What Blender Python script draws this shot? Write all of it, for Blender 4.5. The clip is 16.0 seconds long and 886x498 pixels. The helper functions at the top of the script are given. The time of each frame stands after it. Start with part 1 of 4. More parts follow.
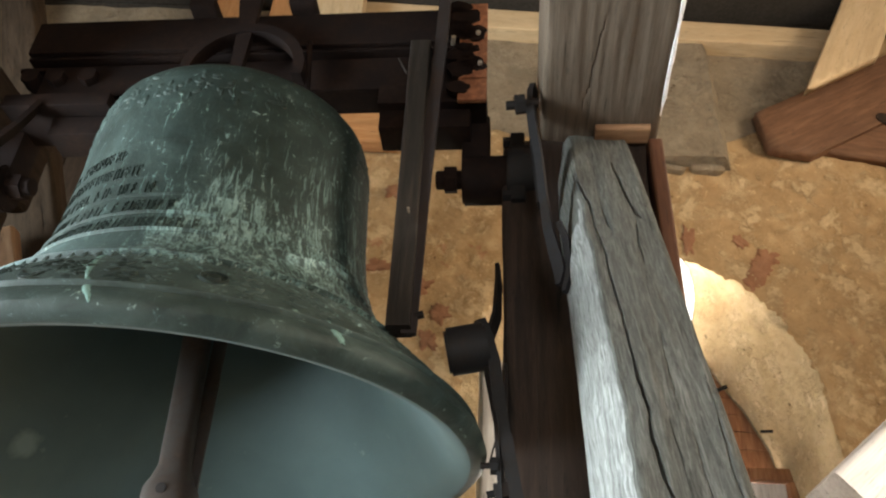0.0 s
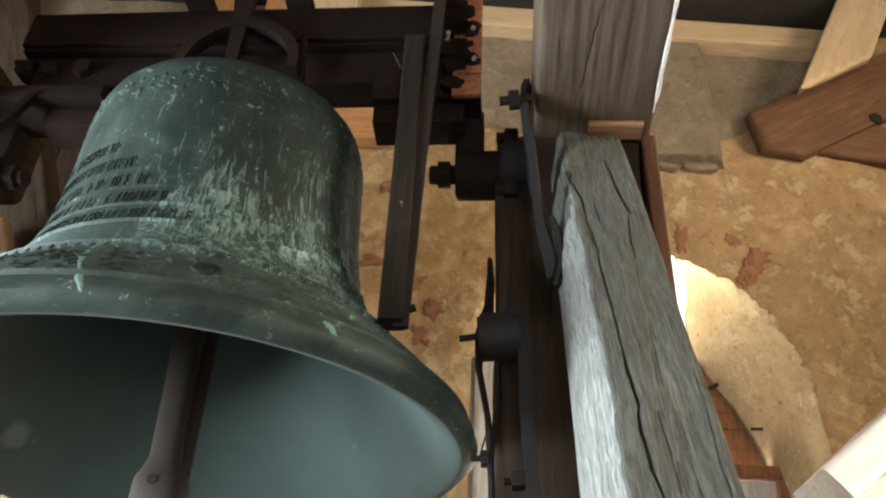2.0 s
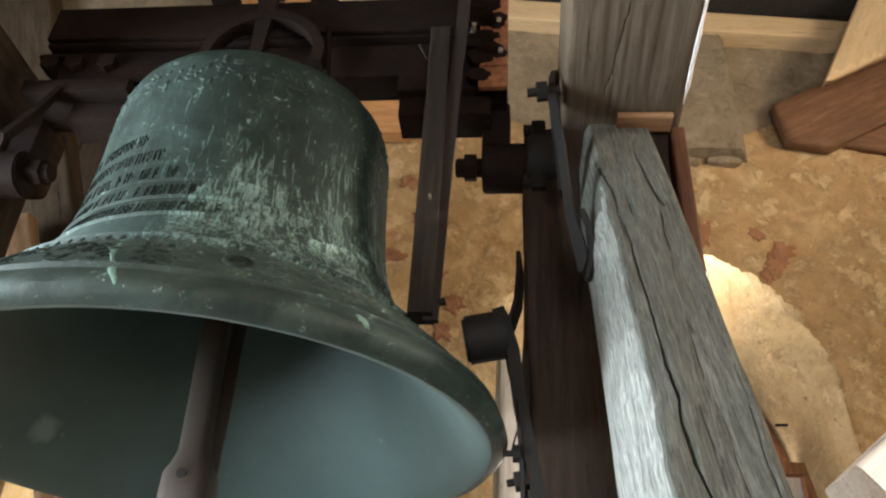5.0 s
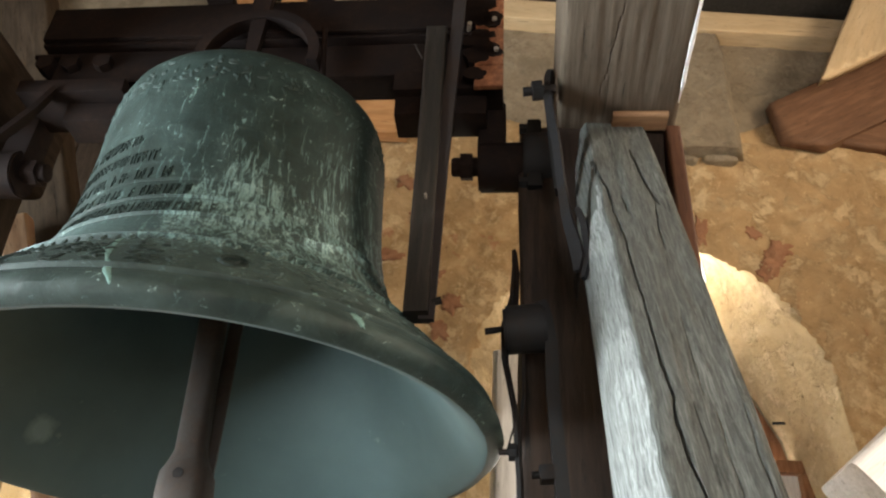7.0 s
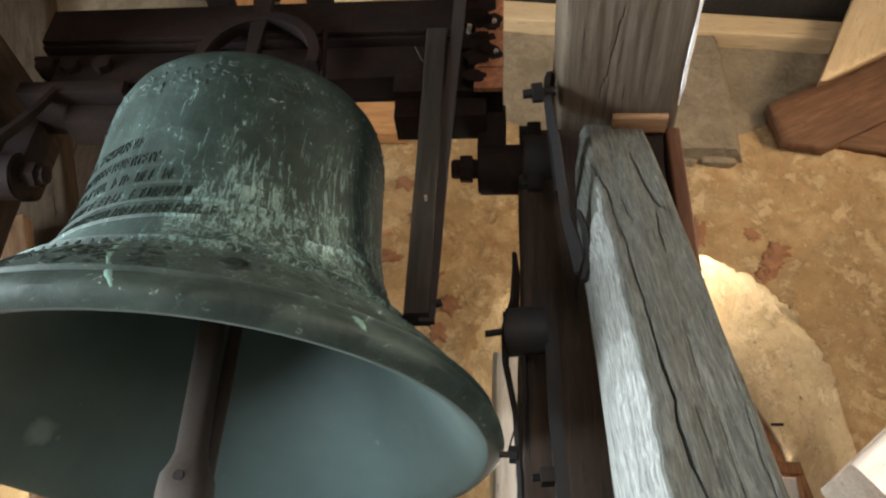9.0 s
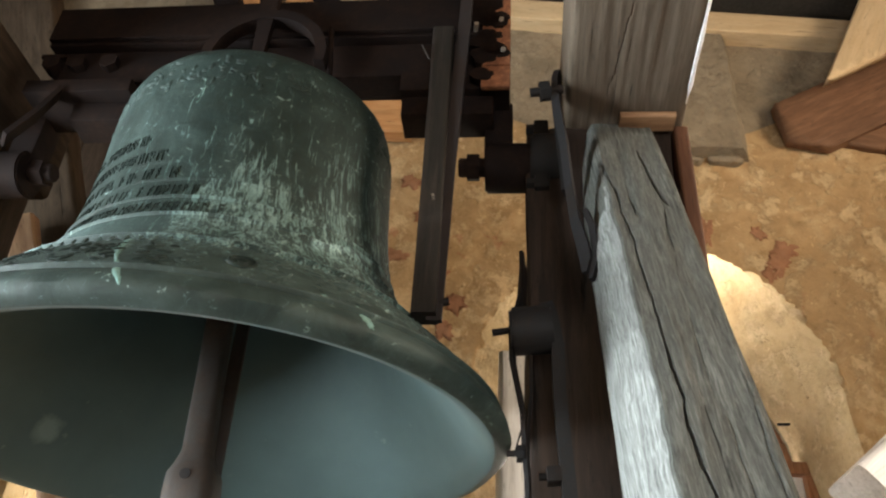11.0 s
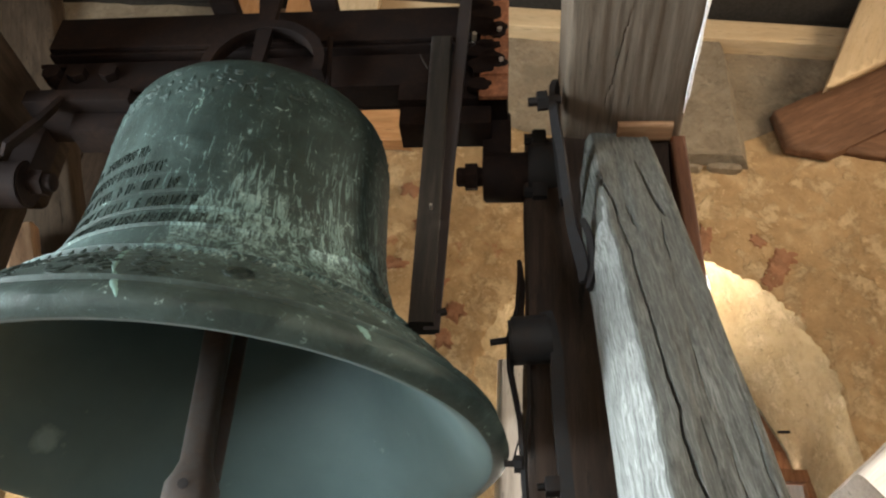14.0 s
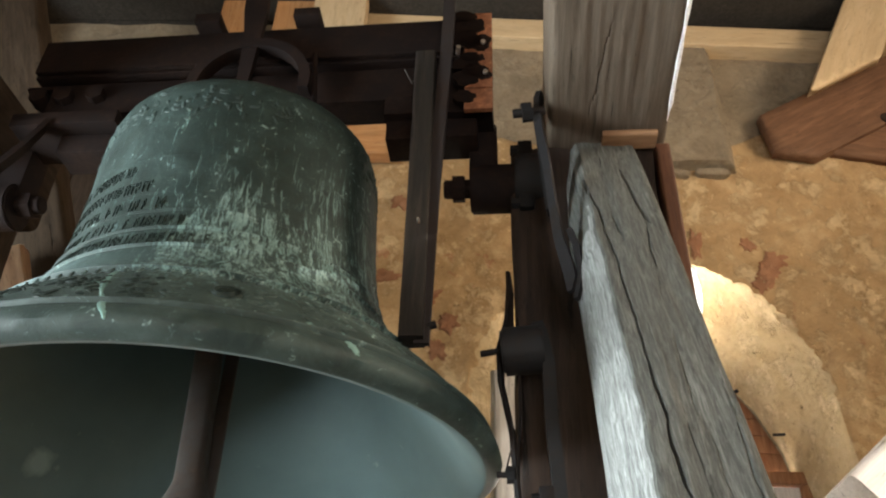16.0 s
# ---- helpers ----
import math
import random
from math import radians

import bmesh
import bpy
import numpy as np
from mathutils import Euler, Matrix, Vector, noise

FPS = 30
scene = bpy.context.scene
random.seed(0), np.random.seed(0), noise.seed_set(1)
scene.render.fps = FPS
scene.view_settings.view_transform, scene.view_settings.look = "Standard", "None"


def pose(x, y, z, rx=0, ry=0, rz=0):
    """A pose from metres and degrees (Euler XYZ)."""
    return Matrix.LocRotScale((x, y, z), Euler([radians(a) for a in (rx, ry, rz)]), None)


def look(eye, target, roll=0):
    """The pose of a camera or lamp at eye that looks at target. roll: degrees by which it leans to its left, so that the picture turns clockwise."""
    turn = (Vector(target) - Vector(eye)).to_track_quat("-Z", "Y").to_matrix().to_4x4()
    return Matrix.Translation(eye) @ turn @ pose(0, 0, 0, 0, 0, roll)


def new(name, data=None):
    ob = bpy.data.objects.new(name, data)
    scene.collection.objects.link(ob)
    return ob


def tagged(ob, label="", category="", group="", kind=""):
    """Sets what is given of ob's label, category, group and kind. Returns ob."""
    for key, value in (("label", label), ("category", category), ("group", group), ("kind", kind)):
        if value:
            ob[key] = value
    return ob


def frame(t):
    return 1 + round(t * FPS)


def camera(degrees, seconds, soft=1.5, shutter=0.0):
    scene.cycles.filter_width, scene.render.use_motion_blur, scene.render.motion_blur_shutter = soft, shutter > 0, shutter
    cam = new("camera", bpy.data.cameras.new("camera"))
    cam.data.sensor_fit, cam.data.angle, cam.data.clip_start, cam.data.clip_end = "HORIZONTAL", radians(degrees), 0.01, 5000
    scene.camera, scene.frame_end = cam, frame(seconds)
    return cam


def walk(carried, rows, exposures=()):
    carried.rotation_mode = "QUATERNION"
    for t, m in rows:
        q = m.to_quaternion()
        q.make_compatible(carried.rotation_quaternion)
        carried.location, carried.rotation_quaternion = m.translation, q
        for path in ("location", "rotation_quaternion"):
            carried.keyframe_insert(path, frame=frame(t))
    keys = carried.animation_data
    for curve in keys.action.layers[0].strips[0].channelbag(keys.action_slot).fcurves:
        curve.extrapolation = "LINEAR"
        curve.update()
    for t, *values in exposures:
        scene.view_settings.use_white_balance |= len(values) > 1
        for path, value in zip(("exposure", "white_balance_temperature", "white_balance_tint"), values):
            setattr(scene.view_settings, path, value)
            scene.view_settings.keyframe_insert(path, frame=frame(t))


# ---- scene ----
cam = camera(56.8, 16.0, soft=2.2)
PATH = [
    (0, (0.024, -0.007, 1.602), (-0.004, 1.652, 2.717), 2.8),
    (0.5, (0.024, -0.007, 1.6), (0.0, 1.655, 2.712), 2.7),
    (1, (0.027, -0.004, 1.598), (0.004, 1.658, 2.71), 2.9),
    (1.5, (0.026, -0.013, 1.599), (0.009, 1.648, 2.712), 2.9),
    (2, (0.028, -0.008, 1.593), (0.014, 1.655, 2.704), 3.0),
    (2.5, (0.017, -0.006, 1.596), (0.003, 1.654, 2.71), 3.0),
    (3, (0.012, 0.003, 1.595), (-0.017, 1.666, 2.706), 3.3),
    (3.5, (0.009, 0.007, 1.59), (-0.03, 1.675, 2.693), 3.2),
    (4, (-0.002, 0.011, 1.592), (-0.046, 1.682, 2.69), 3.3),
    (6.5, (-0.001, 0.006, 1.597), (-0.049, 1.671, 2.705), 3.7),
    (7, (0.003, 0.009, 1.594), (-0.041, 1.678, 2.695), 3.3),
    (7.5, (-0.004, 0.012, 1.592), (-0.051, 1.687, 2.684), 3.5),
    (8, (-0.004, 0.008, 1.594), (-0.052, 1.685, 2.682), 3.8),
    (8.5, (0.0, 0.008, 1.591), (-0.043, 1.683, 2.683), 3.5),
    (9, (-0.003, 0.007, 1.596), (-0.041, 1.675, 2.699), 3.2),
    (11.5, (-0.008, 0.01, 1.597), (-0.063, 1.679, 2.696), 3.7),
    (12, (-0.008, 0.007, 1.597), (-0.066, 1.676, 2.697), 3.9),
    (12.5, (-0.008, 0.009, 1.599), (-0.063, 1.677, 2.7), 4.0),
    (13, (-0.004, 0.005, 1.599), (-0.057, 1.672, 2.702), 3.7),
    (13.5, (-0.003, 0.006, 1.598), (-0.052, 1.669, 2.707), 3.4),
    (14, (-0.002, 0.003, 1.602), (-0.054, 1.664, 2.714), 3.5),
    (14.5, (0.001, -0.001, 1.6), (-0.047, 1.66, 2.713), 3.4),
    (15, (0.009, -0.004, 1.601), (-0.03, 1.651, 2.722), 3.0),
    (15.5, (0.013, -0.009, 1.603), (-0.02, 1.643, 2.731), 2.8),
    (16, (0.011, -0.007, 1.602), (-0.028, 1.64, 2.736), 1.8),
]
walk(cam, [(t, look(eye, target, roll)) for t, eye, target, roll in PATH])

# ---- light ----
world = bpy.data.worlds.new("world")
scene.world = world
world.use_nodes = True
wn = world.node_tree
sky = wn.nodes.new("ShaderNodeTexSky")
sky.sky_type = "NISHITA"
sky.sun_disc = False
SUN_ELEV, SUN_AZ = radians(31), radians(120)   # azimuth from +y towards +x
sky.sun_elevation, sky.sun_rotation = SUN_ELEV, SUN_AZ
wn.links.new(sky.outputs[0], wn.nodes["Background"].inputs[0])
wn.nodes["Background"].inputs[1].default_value = 0.12

sun = new("sun", bpy.data.lights.new("sun", "SUN"))
sun.data.energy, sun.data.angle, sun.data.color = 5.0, radians(0.5), (1.0, 0.93, 0.82)
sun_dir = Vector((math.sin(SUN_AZ) * math.cos(SUN_ELEV), math.cos(SUN_AZ) * math.cos(SUN_ELEV), math.sin(SUN_ELEV)))
sun.matrix_world = look(sun_dir * 20, (0, 0, 0))


def window_light(name, eye, target, w, h, watts, colour):
    ob = new(name, bpy.data.lights.new(name, "AREA"))
    ob.data.shape, ob.data.size, ob.data.size_y = "RECTANGLE", w, h
    ob.data.energy, ob.data.color = watts, colour
    ob.matrix_world = look(eye, target)
    return ob


window_light("daylight_west", (-3.32, 0.5, 1.75), (0, 0.5, 1.75), 2.0, 1.7, 450, (0.84, 0.945, 0.985))
window_light("daylight_south", (0.6, -2.62, 1.7), (0.6, 2, 1.7), 1.5, 1.6, 66, (0.97, 0.97, 0.97))
window_light("daylight_north", (0.98, 3.85, 3.0), (0.98, 0, 3.0), 0.95, 2.4, 86, (1.0, 0.90, 0.74))
window_light("daylight_east", (3.42, 0.75, 3.6), (0, 1.6, 2.9), 1.0, 1.7, 125, (1.0, 0.84, 0.64))


window_light("daylight_north_west", (-1.49, 3.75, 1.9), (-1.49, 0, 1.9), 0.55, 1.4, 30, (1.0, 0.95, 0.8))


# ---- materials ----
def material(name):
    m = bpy.data.materials.new(name)
    m.use_nodes = True
    t = m.node_tree
    return m, t, t.nodes["Principled BSDF"]


def node(t, kind, **inputs):
    n = t.nodes.new(kind)
    for k, v in inputs.items():
        n.inputs[k.replace("_", " ")].default_value = v
    return n


def coords(t, scale=(1, 1, 1), turn=(0, 0, 0)):
    c = t.nodes.new("ShaderNodeTexCoord")
    mp = t.nodes.new("ShaderNodeMapping")
    mp.inputs["Scale"].default_value, mp.inputs["Rotation"].default_value = scale, turn
    t.links.new(c.outputs["Object"], mp.inputs[0])
    return mp.outputs[0]


def noise_tex(t, vec, scale, detail=6.0, rough=0.6, distort=0.0):
    n = node(t, "ShaderNodeTexNoise", Scale=scale, Detail=detail, Roughness=rough, Distortion=distort)
    t.links.new(vec, n.inputs["Vector"])
    return n.outputs[0]


def ramp(t, fac, stops):
    r = t.nodes.new("ShaderNodeValToRGB")
    els = r.color_ramp.elements
    while len(els) < len(stops):
        els.new(0.5)
    for e, (p, c) in zip(els, stops):
        e.position, e.color = p, (*c, 1) if len(c) == 3 else c
    t.links.new(fac, r.inputs[0])
    return r.outputs[0]


def mask(t, fac, lo, hi):
    m = node(t, "ShaderNodeMapRange", From_Min=lo, From_Max=hi)
    t.links.new(fac, m.inputs[0])
    return m.outputs[0]


def mix(t, fac, a, b, blend="MIX"):
    m = t.nodes.new("ShaderNodeMix")
    m.data_type, m.blend_type = "RGBA", blend
    for sock, v in ((m.inputs[0], fac), (m.inputs[6], a), (m.inputs[7], b)):
        if isinstance(v, (int, float)):
            sock.default_value = v
        elif isinstance(v, tuple):
            sock.default_value = (*v, 1)
        else:
            t.links.new(v, sock)
    return m.outputs[2]


def times(t, a, b, op="MULTIPLY"):
    m = t.nodes.new("ShaderNodeMath")
    m.operation = op
    for sock, v in zip(m.inputs, (a, b)):
        if isinstance(v, (int, float)):
            sock.default_value = v
        else:
            t.links.new(v, sock)
    return m.outputs[0]


def bump(t, bsdf, height, strength, distance):
    b = node(t, "ShaderNodeBump", Strength=strength, Distance=distance)
    t.links.new(height, b.inputs["Height"])
    t.links.new(b.outputs[0], bsdf.inputs["Normal"])


def wood(name, dark, mid, light, rough=0.8, grain=46, relief=0.6, stain=0.5, stain_colour=None, bands=0.7):
    """Sawn or weathered timber with the grain along the local z axis."""
    m, t, b = material(name)
    fine = noise_tex(t, coords(t, (grain * 1.9, grain * 1.9, 5.0)), 1.0, 9, 0.7, 0.5)
    broad = noise_tex(t, coords(t, (16, 16, 1.3)), 1.0, 6, 0.65, 1.2)
    blot = noise_tex(t, coords(t, (2.2, 2.2, 1.1)), 1.0, 5, 0.62)
    col = ramp(t, fine, [(0.28, dark), (0.5, mid), (0.74, light)])
    col = mix(t, times(t, mask(t, broad, 0.42, 0.7), bands), col, ramp(t, fine, [(0.3, tuple(c * 0.6 for c in mid)), (0.7, tuple(c * 0.85 for c in light))]))
    col = mix(t, times(t, mask(t, blot, 0.45, 0.68), stain), col, stain_colour or tuple(c * 0.55 for c in mid))
    check = noise_tex(t, coords(t, (75, 75, 3.0)), 1.0, 4, 0.55, 0.4)
    split = mask(t, check, 0.335, 0.30)
    col = mix(t, times(t, split, 0.75), col, tuple(c * 0.25 for c in dark))
    pits = mask(t, noise_tex(t, coords(t, (150, 150, 24)), 1.0, 4, 0.6), 0.40, 0.30)
    col = mix(t, times(t, pits, 0.55), col, tuple(c * 0.5 for c in dark))
    t.links.new(col, b.inputs["Base Color"])
    b.inputs["Roughness"].default_value = rough
    b.inputs["Specular IOR Level"].default_value = 0.3
    h = times(t, times(t, fine, 0.7), times(t, split, -0.8), "ADD")
    bump(t, b, h, relief, 0.004)
    return m


def weathered_oak(name, dark, mid, light):
    """Silvered oak: short ragged fibres, open checks and pale fuzzy ridges along the local z axis."""
    m, t, b = material(name)
    fibre = noise_tex(t, coords(t, (210, 210, 15)), 1.0, 10, 0.72, 0.8)
    band = noise_tex(t, coords(t, (34, 34, 2.6)), 1.0, 7, 0.68, 1.6)
    blot = noise_tex(t, coords(t, (5, 5, 2.4)), 1.0, 6, 0.65, 0.6)
    grit = noise_tex(t, coords(t, (320, 320, 110)), 1.0, 5, 0.7)
    col = ramp(t, fibre, [(0.36, dark), (0.5, mid), (0.645, light)])
    col = mix(t, times(t, mask(t, band, 0.46, 0.66), 0.6), col, ramp(t, fibre, [(0.3, tuple(c * 0.5 for c in dark)), (0.7, mid)]))
    col = mix(t, times(t, mask(t, blot, 0.44, 0.66), 0.45), col, tuple(c * 0.62 for c in mid))
    col = mix(t, times(t, mask(t, grit, 0.58, 0.70), 0.4), col, light)
    check = noise_tex(t, coords(t, (95, 95, 4.5)), 1.0, 5, 0.6, 0.9)
    split = mask(t, check, 0.36, 0.31)
    fine = mask(t, noise_tex(t, coords(t, (190, 190, 11)), 1.0, 4, 0.6, 0.7), 0.36, 0.30)
    col = mix(t, times(t, split, 0.85), col, tuple(c * 0.22 for c in dark))
    col = mix(t, times(t, fine, 0.6), col, tuple(c * 0.4 for c in dark))
    t.links.new(col, b.inputs["Base Color"])
    b.inputs["Roughness"].default_value = 0.85
    b.inputs["Specular IOR Level"].default_value = 0.25
    h = times(t, times(t, fibre, 0.8), times(t, split, -1.0), "ADD")
    h = times(t, h, times(t, fine, -0.5), "ADD")
    bump(t, b, h, 1.0, 0.006)
    return m


OAK_GREY = weathered_oak("weathered grey oak", (0.060, 0.062, 0.055), (0.125, 0.129, 0.116), (0.235, 0.24, 0.22))
# paler copy for the strut's wane: bleaching plus side light put into the colour
OAK_LIT_SAP = weathered_oak("bleached oak with side light painted in", (0.115, 0.12, 0.113), (0.29, 0.30, 0.288), (0.50, 0.515, 0.50))
OAK_BEAM = wood("grey brown oak", (0.066, 0.047, 0.032), (0.098, 0.072, 0.051), (0.145, 0.112, 0.083), 0.75, 64, 0.5, 0.4, (0.105, 0.072, 0.045), 0.35)
OAK_DARK = wood("dark old oak", (0.007, 0.0045, 0.0035), (0.018, 0.011, 0.008), (0.046, 0.029, 0.020), 0.8, 34, 0.8, 0.5, (0.034, 0.019, 0.012))
# also darkens the added planks that stand in for the left wall's shade
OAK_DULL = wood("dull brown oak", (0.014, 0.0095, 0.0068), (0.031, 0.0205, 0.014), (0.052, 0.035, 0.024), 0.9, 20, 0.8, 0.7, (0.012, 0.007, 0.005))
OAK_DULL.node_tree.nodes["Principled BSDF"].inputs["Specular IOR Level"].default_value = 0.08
OAK_UMBER = wood("umber brown timber", (0.018, 0.012, 0.008), (0.038, 0.026, 0.017), (0.060, 0.042, 0.028), 0.9, 20, 0.8, 0.6, (0.022, 0.014, 0.009))
OAK_UMBER.node_tree.nodes["Principled BSDF"].inputs["Specular IOR Level"].default_value = 0.08
OAK_RED = wood("reddish old timber", (0.14, 0.055, 0.025), (0.27, 0.12, 0.055), (0.40, 0.21, 0.11), 0.72, 26, 0.4, 0.5, (0.19, 0.08, 0.04))
RAFTER = wood("reddish brown timber", (0.105, 0.05, 0.025), (0.17, 0.085, 0.045), (0.24, 0.13, 0.072), 0.72, 22, 0.4, 0.7, (0.075, 0.036, 0.021))
OAK_BROWN = wood("brown old timber", (0.15, 0.075, 0.037), (0.26, 0.14, 0.072), (0.37, 0.23, 0.13), 0.72, 26, 0.4, 0.5, (0.16, 0.085, 0.045))
CHEEK = wood("dark red stained board", (0.05, 0.019, 0.010), (0.105, 0.042, 0.021), (0.17, 0.078, 0.042), 0.7, 30, 0.4, 0.5)
PINE = wood("new pine", (0.50, 0.36, 0.205), (0.56, 0.415, 0.25), (0.62, 0.475, 0.30), 0.6, 16, 0.1, 0.3, (0.46, 0.31, 0.16))
PINE_WARM = wood("orange softwood", (0.34, 0.16, 0.06), (0.46, 0.23, 0.095), (0.55, 0.31, 0.15), 0.65, 30, 0.2, 0.4)
# made pale so the unseen floor reflects daylight up into the bell
FLOOR_WOOD = wood("pale light-bouncing floor boards", (0.13, 0.105, 0.08), (0.21, 0.175, 0.14), (0.30, 0.26, 0.215), 0.85, 30, 0.5)
CEIL = wood("dark ceiling boards", (0.012, 0.010, 0.008), (0.03, 0.025, 0.02), (0.06, 0.05, 0.04), 0.85, 30, 0.5)
# also colours the added strip that draws rim light on the head beam
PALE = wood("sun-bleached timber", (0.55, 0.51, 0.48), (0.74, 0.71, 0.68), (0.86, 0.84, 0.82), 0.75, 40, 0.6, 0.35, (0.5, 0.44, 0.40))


def iron(name, base, rust, amount, rough=0.55, metal=0.6):
    m, t, b = material(name)
    n1 = noise_tex(t, coords(t), 9.0, 8, 0.7)
    n2 = noise_tex(t, coords(t), 60.0, 6, 0.7)
    k = mask(t, times(t, n1, times(t, n2, 0.35), "ADD"), 0.75 - amount * 0.3, 0.95 - amount * 0.3)
    col = mix(t, k, base, ramp(t, n2, [(0.3, tuple(c * 0.45 for c in rust)), (0.7, rust)]))
    t.links.new(col, b.inputs["Base Color"])
    r = mask(t, n2, 0.2, 1.4)
    t.links.new(times(t, times(t, r, 0.3), rough, "ADD"), b.inputs["Roughness"])
    b.inputs["Metallic"].default_value = metal
    b.inputs["Specular IOR Level"].default_value = 0.2
    bump(t, b, n2, 0.5, 0.002)
    return m


IRON = iron("black forged iron", (0.010, 0.0095, 0.010), (0.022, 0.013, 0.009), 0.35, 0.6, 0.15)
STEEL = iron("brown painted steel", (0.010, 0.007, 0.0065), (0.022, 0.013, 0.010), 0.5, 0.7, 0.0)
STEEL.node_tree.nodes["Principled BSDF"].inputs["Specular IOR Level"].default_value = 0.06
RUST = iron("orange rusted steel", (0.16, 0.06, 0.03), (0.36, 0.15, 0.075), 0.75, 0.7, 0.1)
HAMMER_IRON = iron("dull grey iron", (0.017, 0.017, 0.018), (0.028, 0.021, 0.018), 0.3, 0.55, 0.15)
STRAP_IRON = iron("blue grey strap iron", (0.015, 0.0142, 0.0155), (0.022, 0.016, 0.013), 0.3, 0.6, 0.15)


def bell_bronze():
    m, t, b = material("patinated bell bronze")
    big = noise_tex(t, coords(t), 2.6, 6, 0.6, 0.6)
    mid = noise_tex(t, coords(t), 13.0, 9, 0.68, 0.5)
    spot = noise_tex(t, coords(t), 42.0, 6, 0.7, 0.6)
    streak = noise_tex(t, coords(t, (84, 84, 12.0)), 1.0, 9, 0.74, 1.1)
    drip = noise_tex(t, coords(t, (34, 34, 6.5)), 1.0, 7, 0.66, 1.6)
    wide = noise_tex(t, coords(t, (6, 6, 1.6)), 1.0, 5, 0.62, 0.7)
    col = ramp(t, mid, [(0.28, (0.006, 0.012, 0.0095)), (0.5, (0.0135, 0.026, 0.0215)), (0.75, (0.038, 0.062, 0.055))])
    col = mix(t, times(t, mask(t, big, 0.44, 0.68), 0.7), col, ramp(t, mid, [(0.3, (0.018, 0.034, 0.031)), (0.7, (0.050, 0.082, 0.077))]))
    c = t.nodes.new("ShaderNodeTexCoord")
    sx = t.nodes.new("ShaderNodeSeparateXYZ")
    t.links.new(c.outputs["Object"], sx.inputs[0])
    # the sound bow is browner, the waist carries run-off streaks
    bow = mask(t, sx.outputs[2], 0.215, 0.175)
    col = mix(t, times(t, bow, 0.5), col, ramp(t, mid, [(0.3, (0.022, 0.038, 0.034)), (0.7, (0.085, 0.122, 0.112))]))
    belt = times(t, mask(t, sx.outputs[2], 0.195, 0.215), mask(t, sx.outputs[2], 0.34, 0.26))
    belt = times(t, belt, mask(t, sx.outputs[0], 0.08, -0.22))
    col = mix(t, times(t, belt, 0.7), col, ramp(t, mid, [(0.3, (0.045, 0.078, 0.074)), (0.55, (0.095, 0.145, 0.138)), (0.75, (0.19, 0.27, 0.255))]))
    low = times(t, mask(t, sx.outputs[2], 0.70, 0.38), mask(t, sx.outputs[2], 0.08, 0.21))
    side = mask(t, sx.outputs[0], -0.26, 0.04)
    zone = times(t, times(t, low, side), mask(t, wide, 0.30, 0.58))
    cover = times(t, mask(t, times(t, streak, times(t, zone, 0.17), "ADD"), 0.61, 0.735), 0.76)
    col = mix(t, cover, col, ramp(t, mid, [(0.3, (0.12, 0.215, 0.20)), (0.7, (0.28, 0.41, 0.38))]))
    few = times(t, times(t, mask(t, drip, 0.655, 0.70), mask(t, mid, 0.42, 0.52)), 0.7)
    col = mix(t, few, col, (0.25, 0.40, 0.35))
    flecks = times(t, mask(t, times(t, spot, times(t, mid, 0.35), "ADD"), 0.80, 0.88), 0.7)
    col = mix(t, flecks, col, (0.32, 0.45, 0.41))
    t.links.new(col, b.inputs["Base Color"])
    t.links.new(times(t, times(t, mid, 0.35), 0.48, "ADD"), b.inputs["Roughness"])
    b.inputs["Specular IOR Level"].default_value = 0.38
    b.inputs["Metallic"].default_value = 0.05
    hgt = times(t, times(t, mid, 0.6), times(t, spot, 0.4), "ADD")
    bump(t, b, hgt, 0.7, 0.006)
    return m


def bell_inside():
    m, t, b = material("grey green bronze inside")
    big = noise_tex(t, coords(t), 2.4, 5, 0.6, 0.4)
    fine = noise_tex(t, coords(t), 24.0, 6, 0.65)
    col = ramp(t, big, [(0.3, (0.039, 0.068, 0.069)), (0.7, (0.064, 0.104, 0.104))])
    col = mix(t, times(t, mask(t, fine, 0.66, 0.74), 0.5), col, (0.15, 0.20, 0.18))
    # one chalky splash low on the far wall
    c = t.nodes.new("ShaderNodeTexCoord")
    d = t.nodes.new("ShaderNodeVectorMath")
    d.operation = "DISTANCE"
    d.inputs[1].default_value = (-0.435, 0.226, 0.105)
    t.links.new(c.outputs["Object"], d.inputs[0])
    near = times(t, d.outputs["Value"], times(t, fine, 0.05), "ADD")
    col = mix(t, times(t, mask(t, near, 0.066, 0.045), 0.7), col, (0.17, 0.23, 0.22))
    t.links.new(col, b.inputs["Base Color"])
    b.inputs["Roughness"].default_value = 0.72
    b.inputs["Metallic"].default_value = 0.0
    bump(t, b, fine, 0.15, 0.003)
    return m


BRONZE, BRONZE_IN = bell_bronze(), bell_inside()
PATINA = iron("mint green patina crust", (0.19, 0.32, 0.29), (0.09, 0.17, 0.155), 0.45, 0.8, 0.0)
BRONZE_DARK = iron("dark bronze relief", (0.014, 0.022, 0.019), (0.05, 0.072, 0.064), 0.3, 0.5, 0.1)


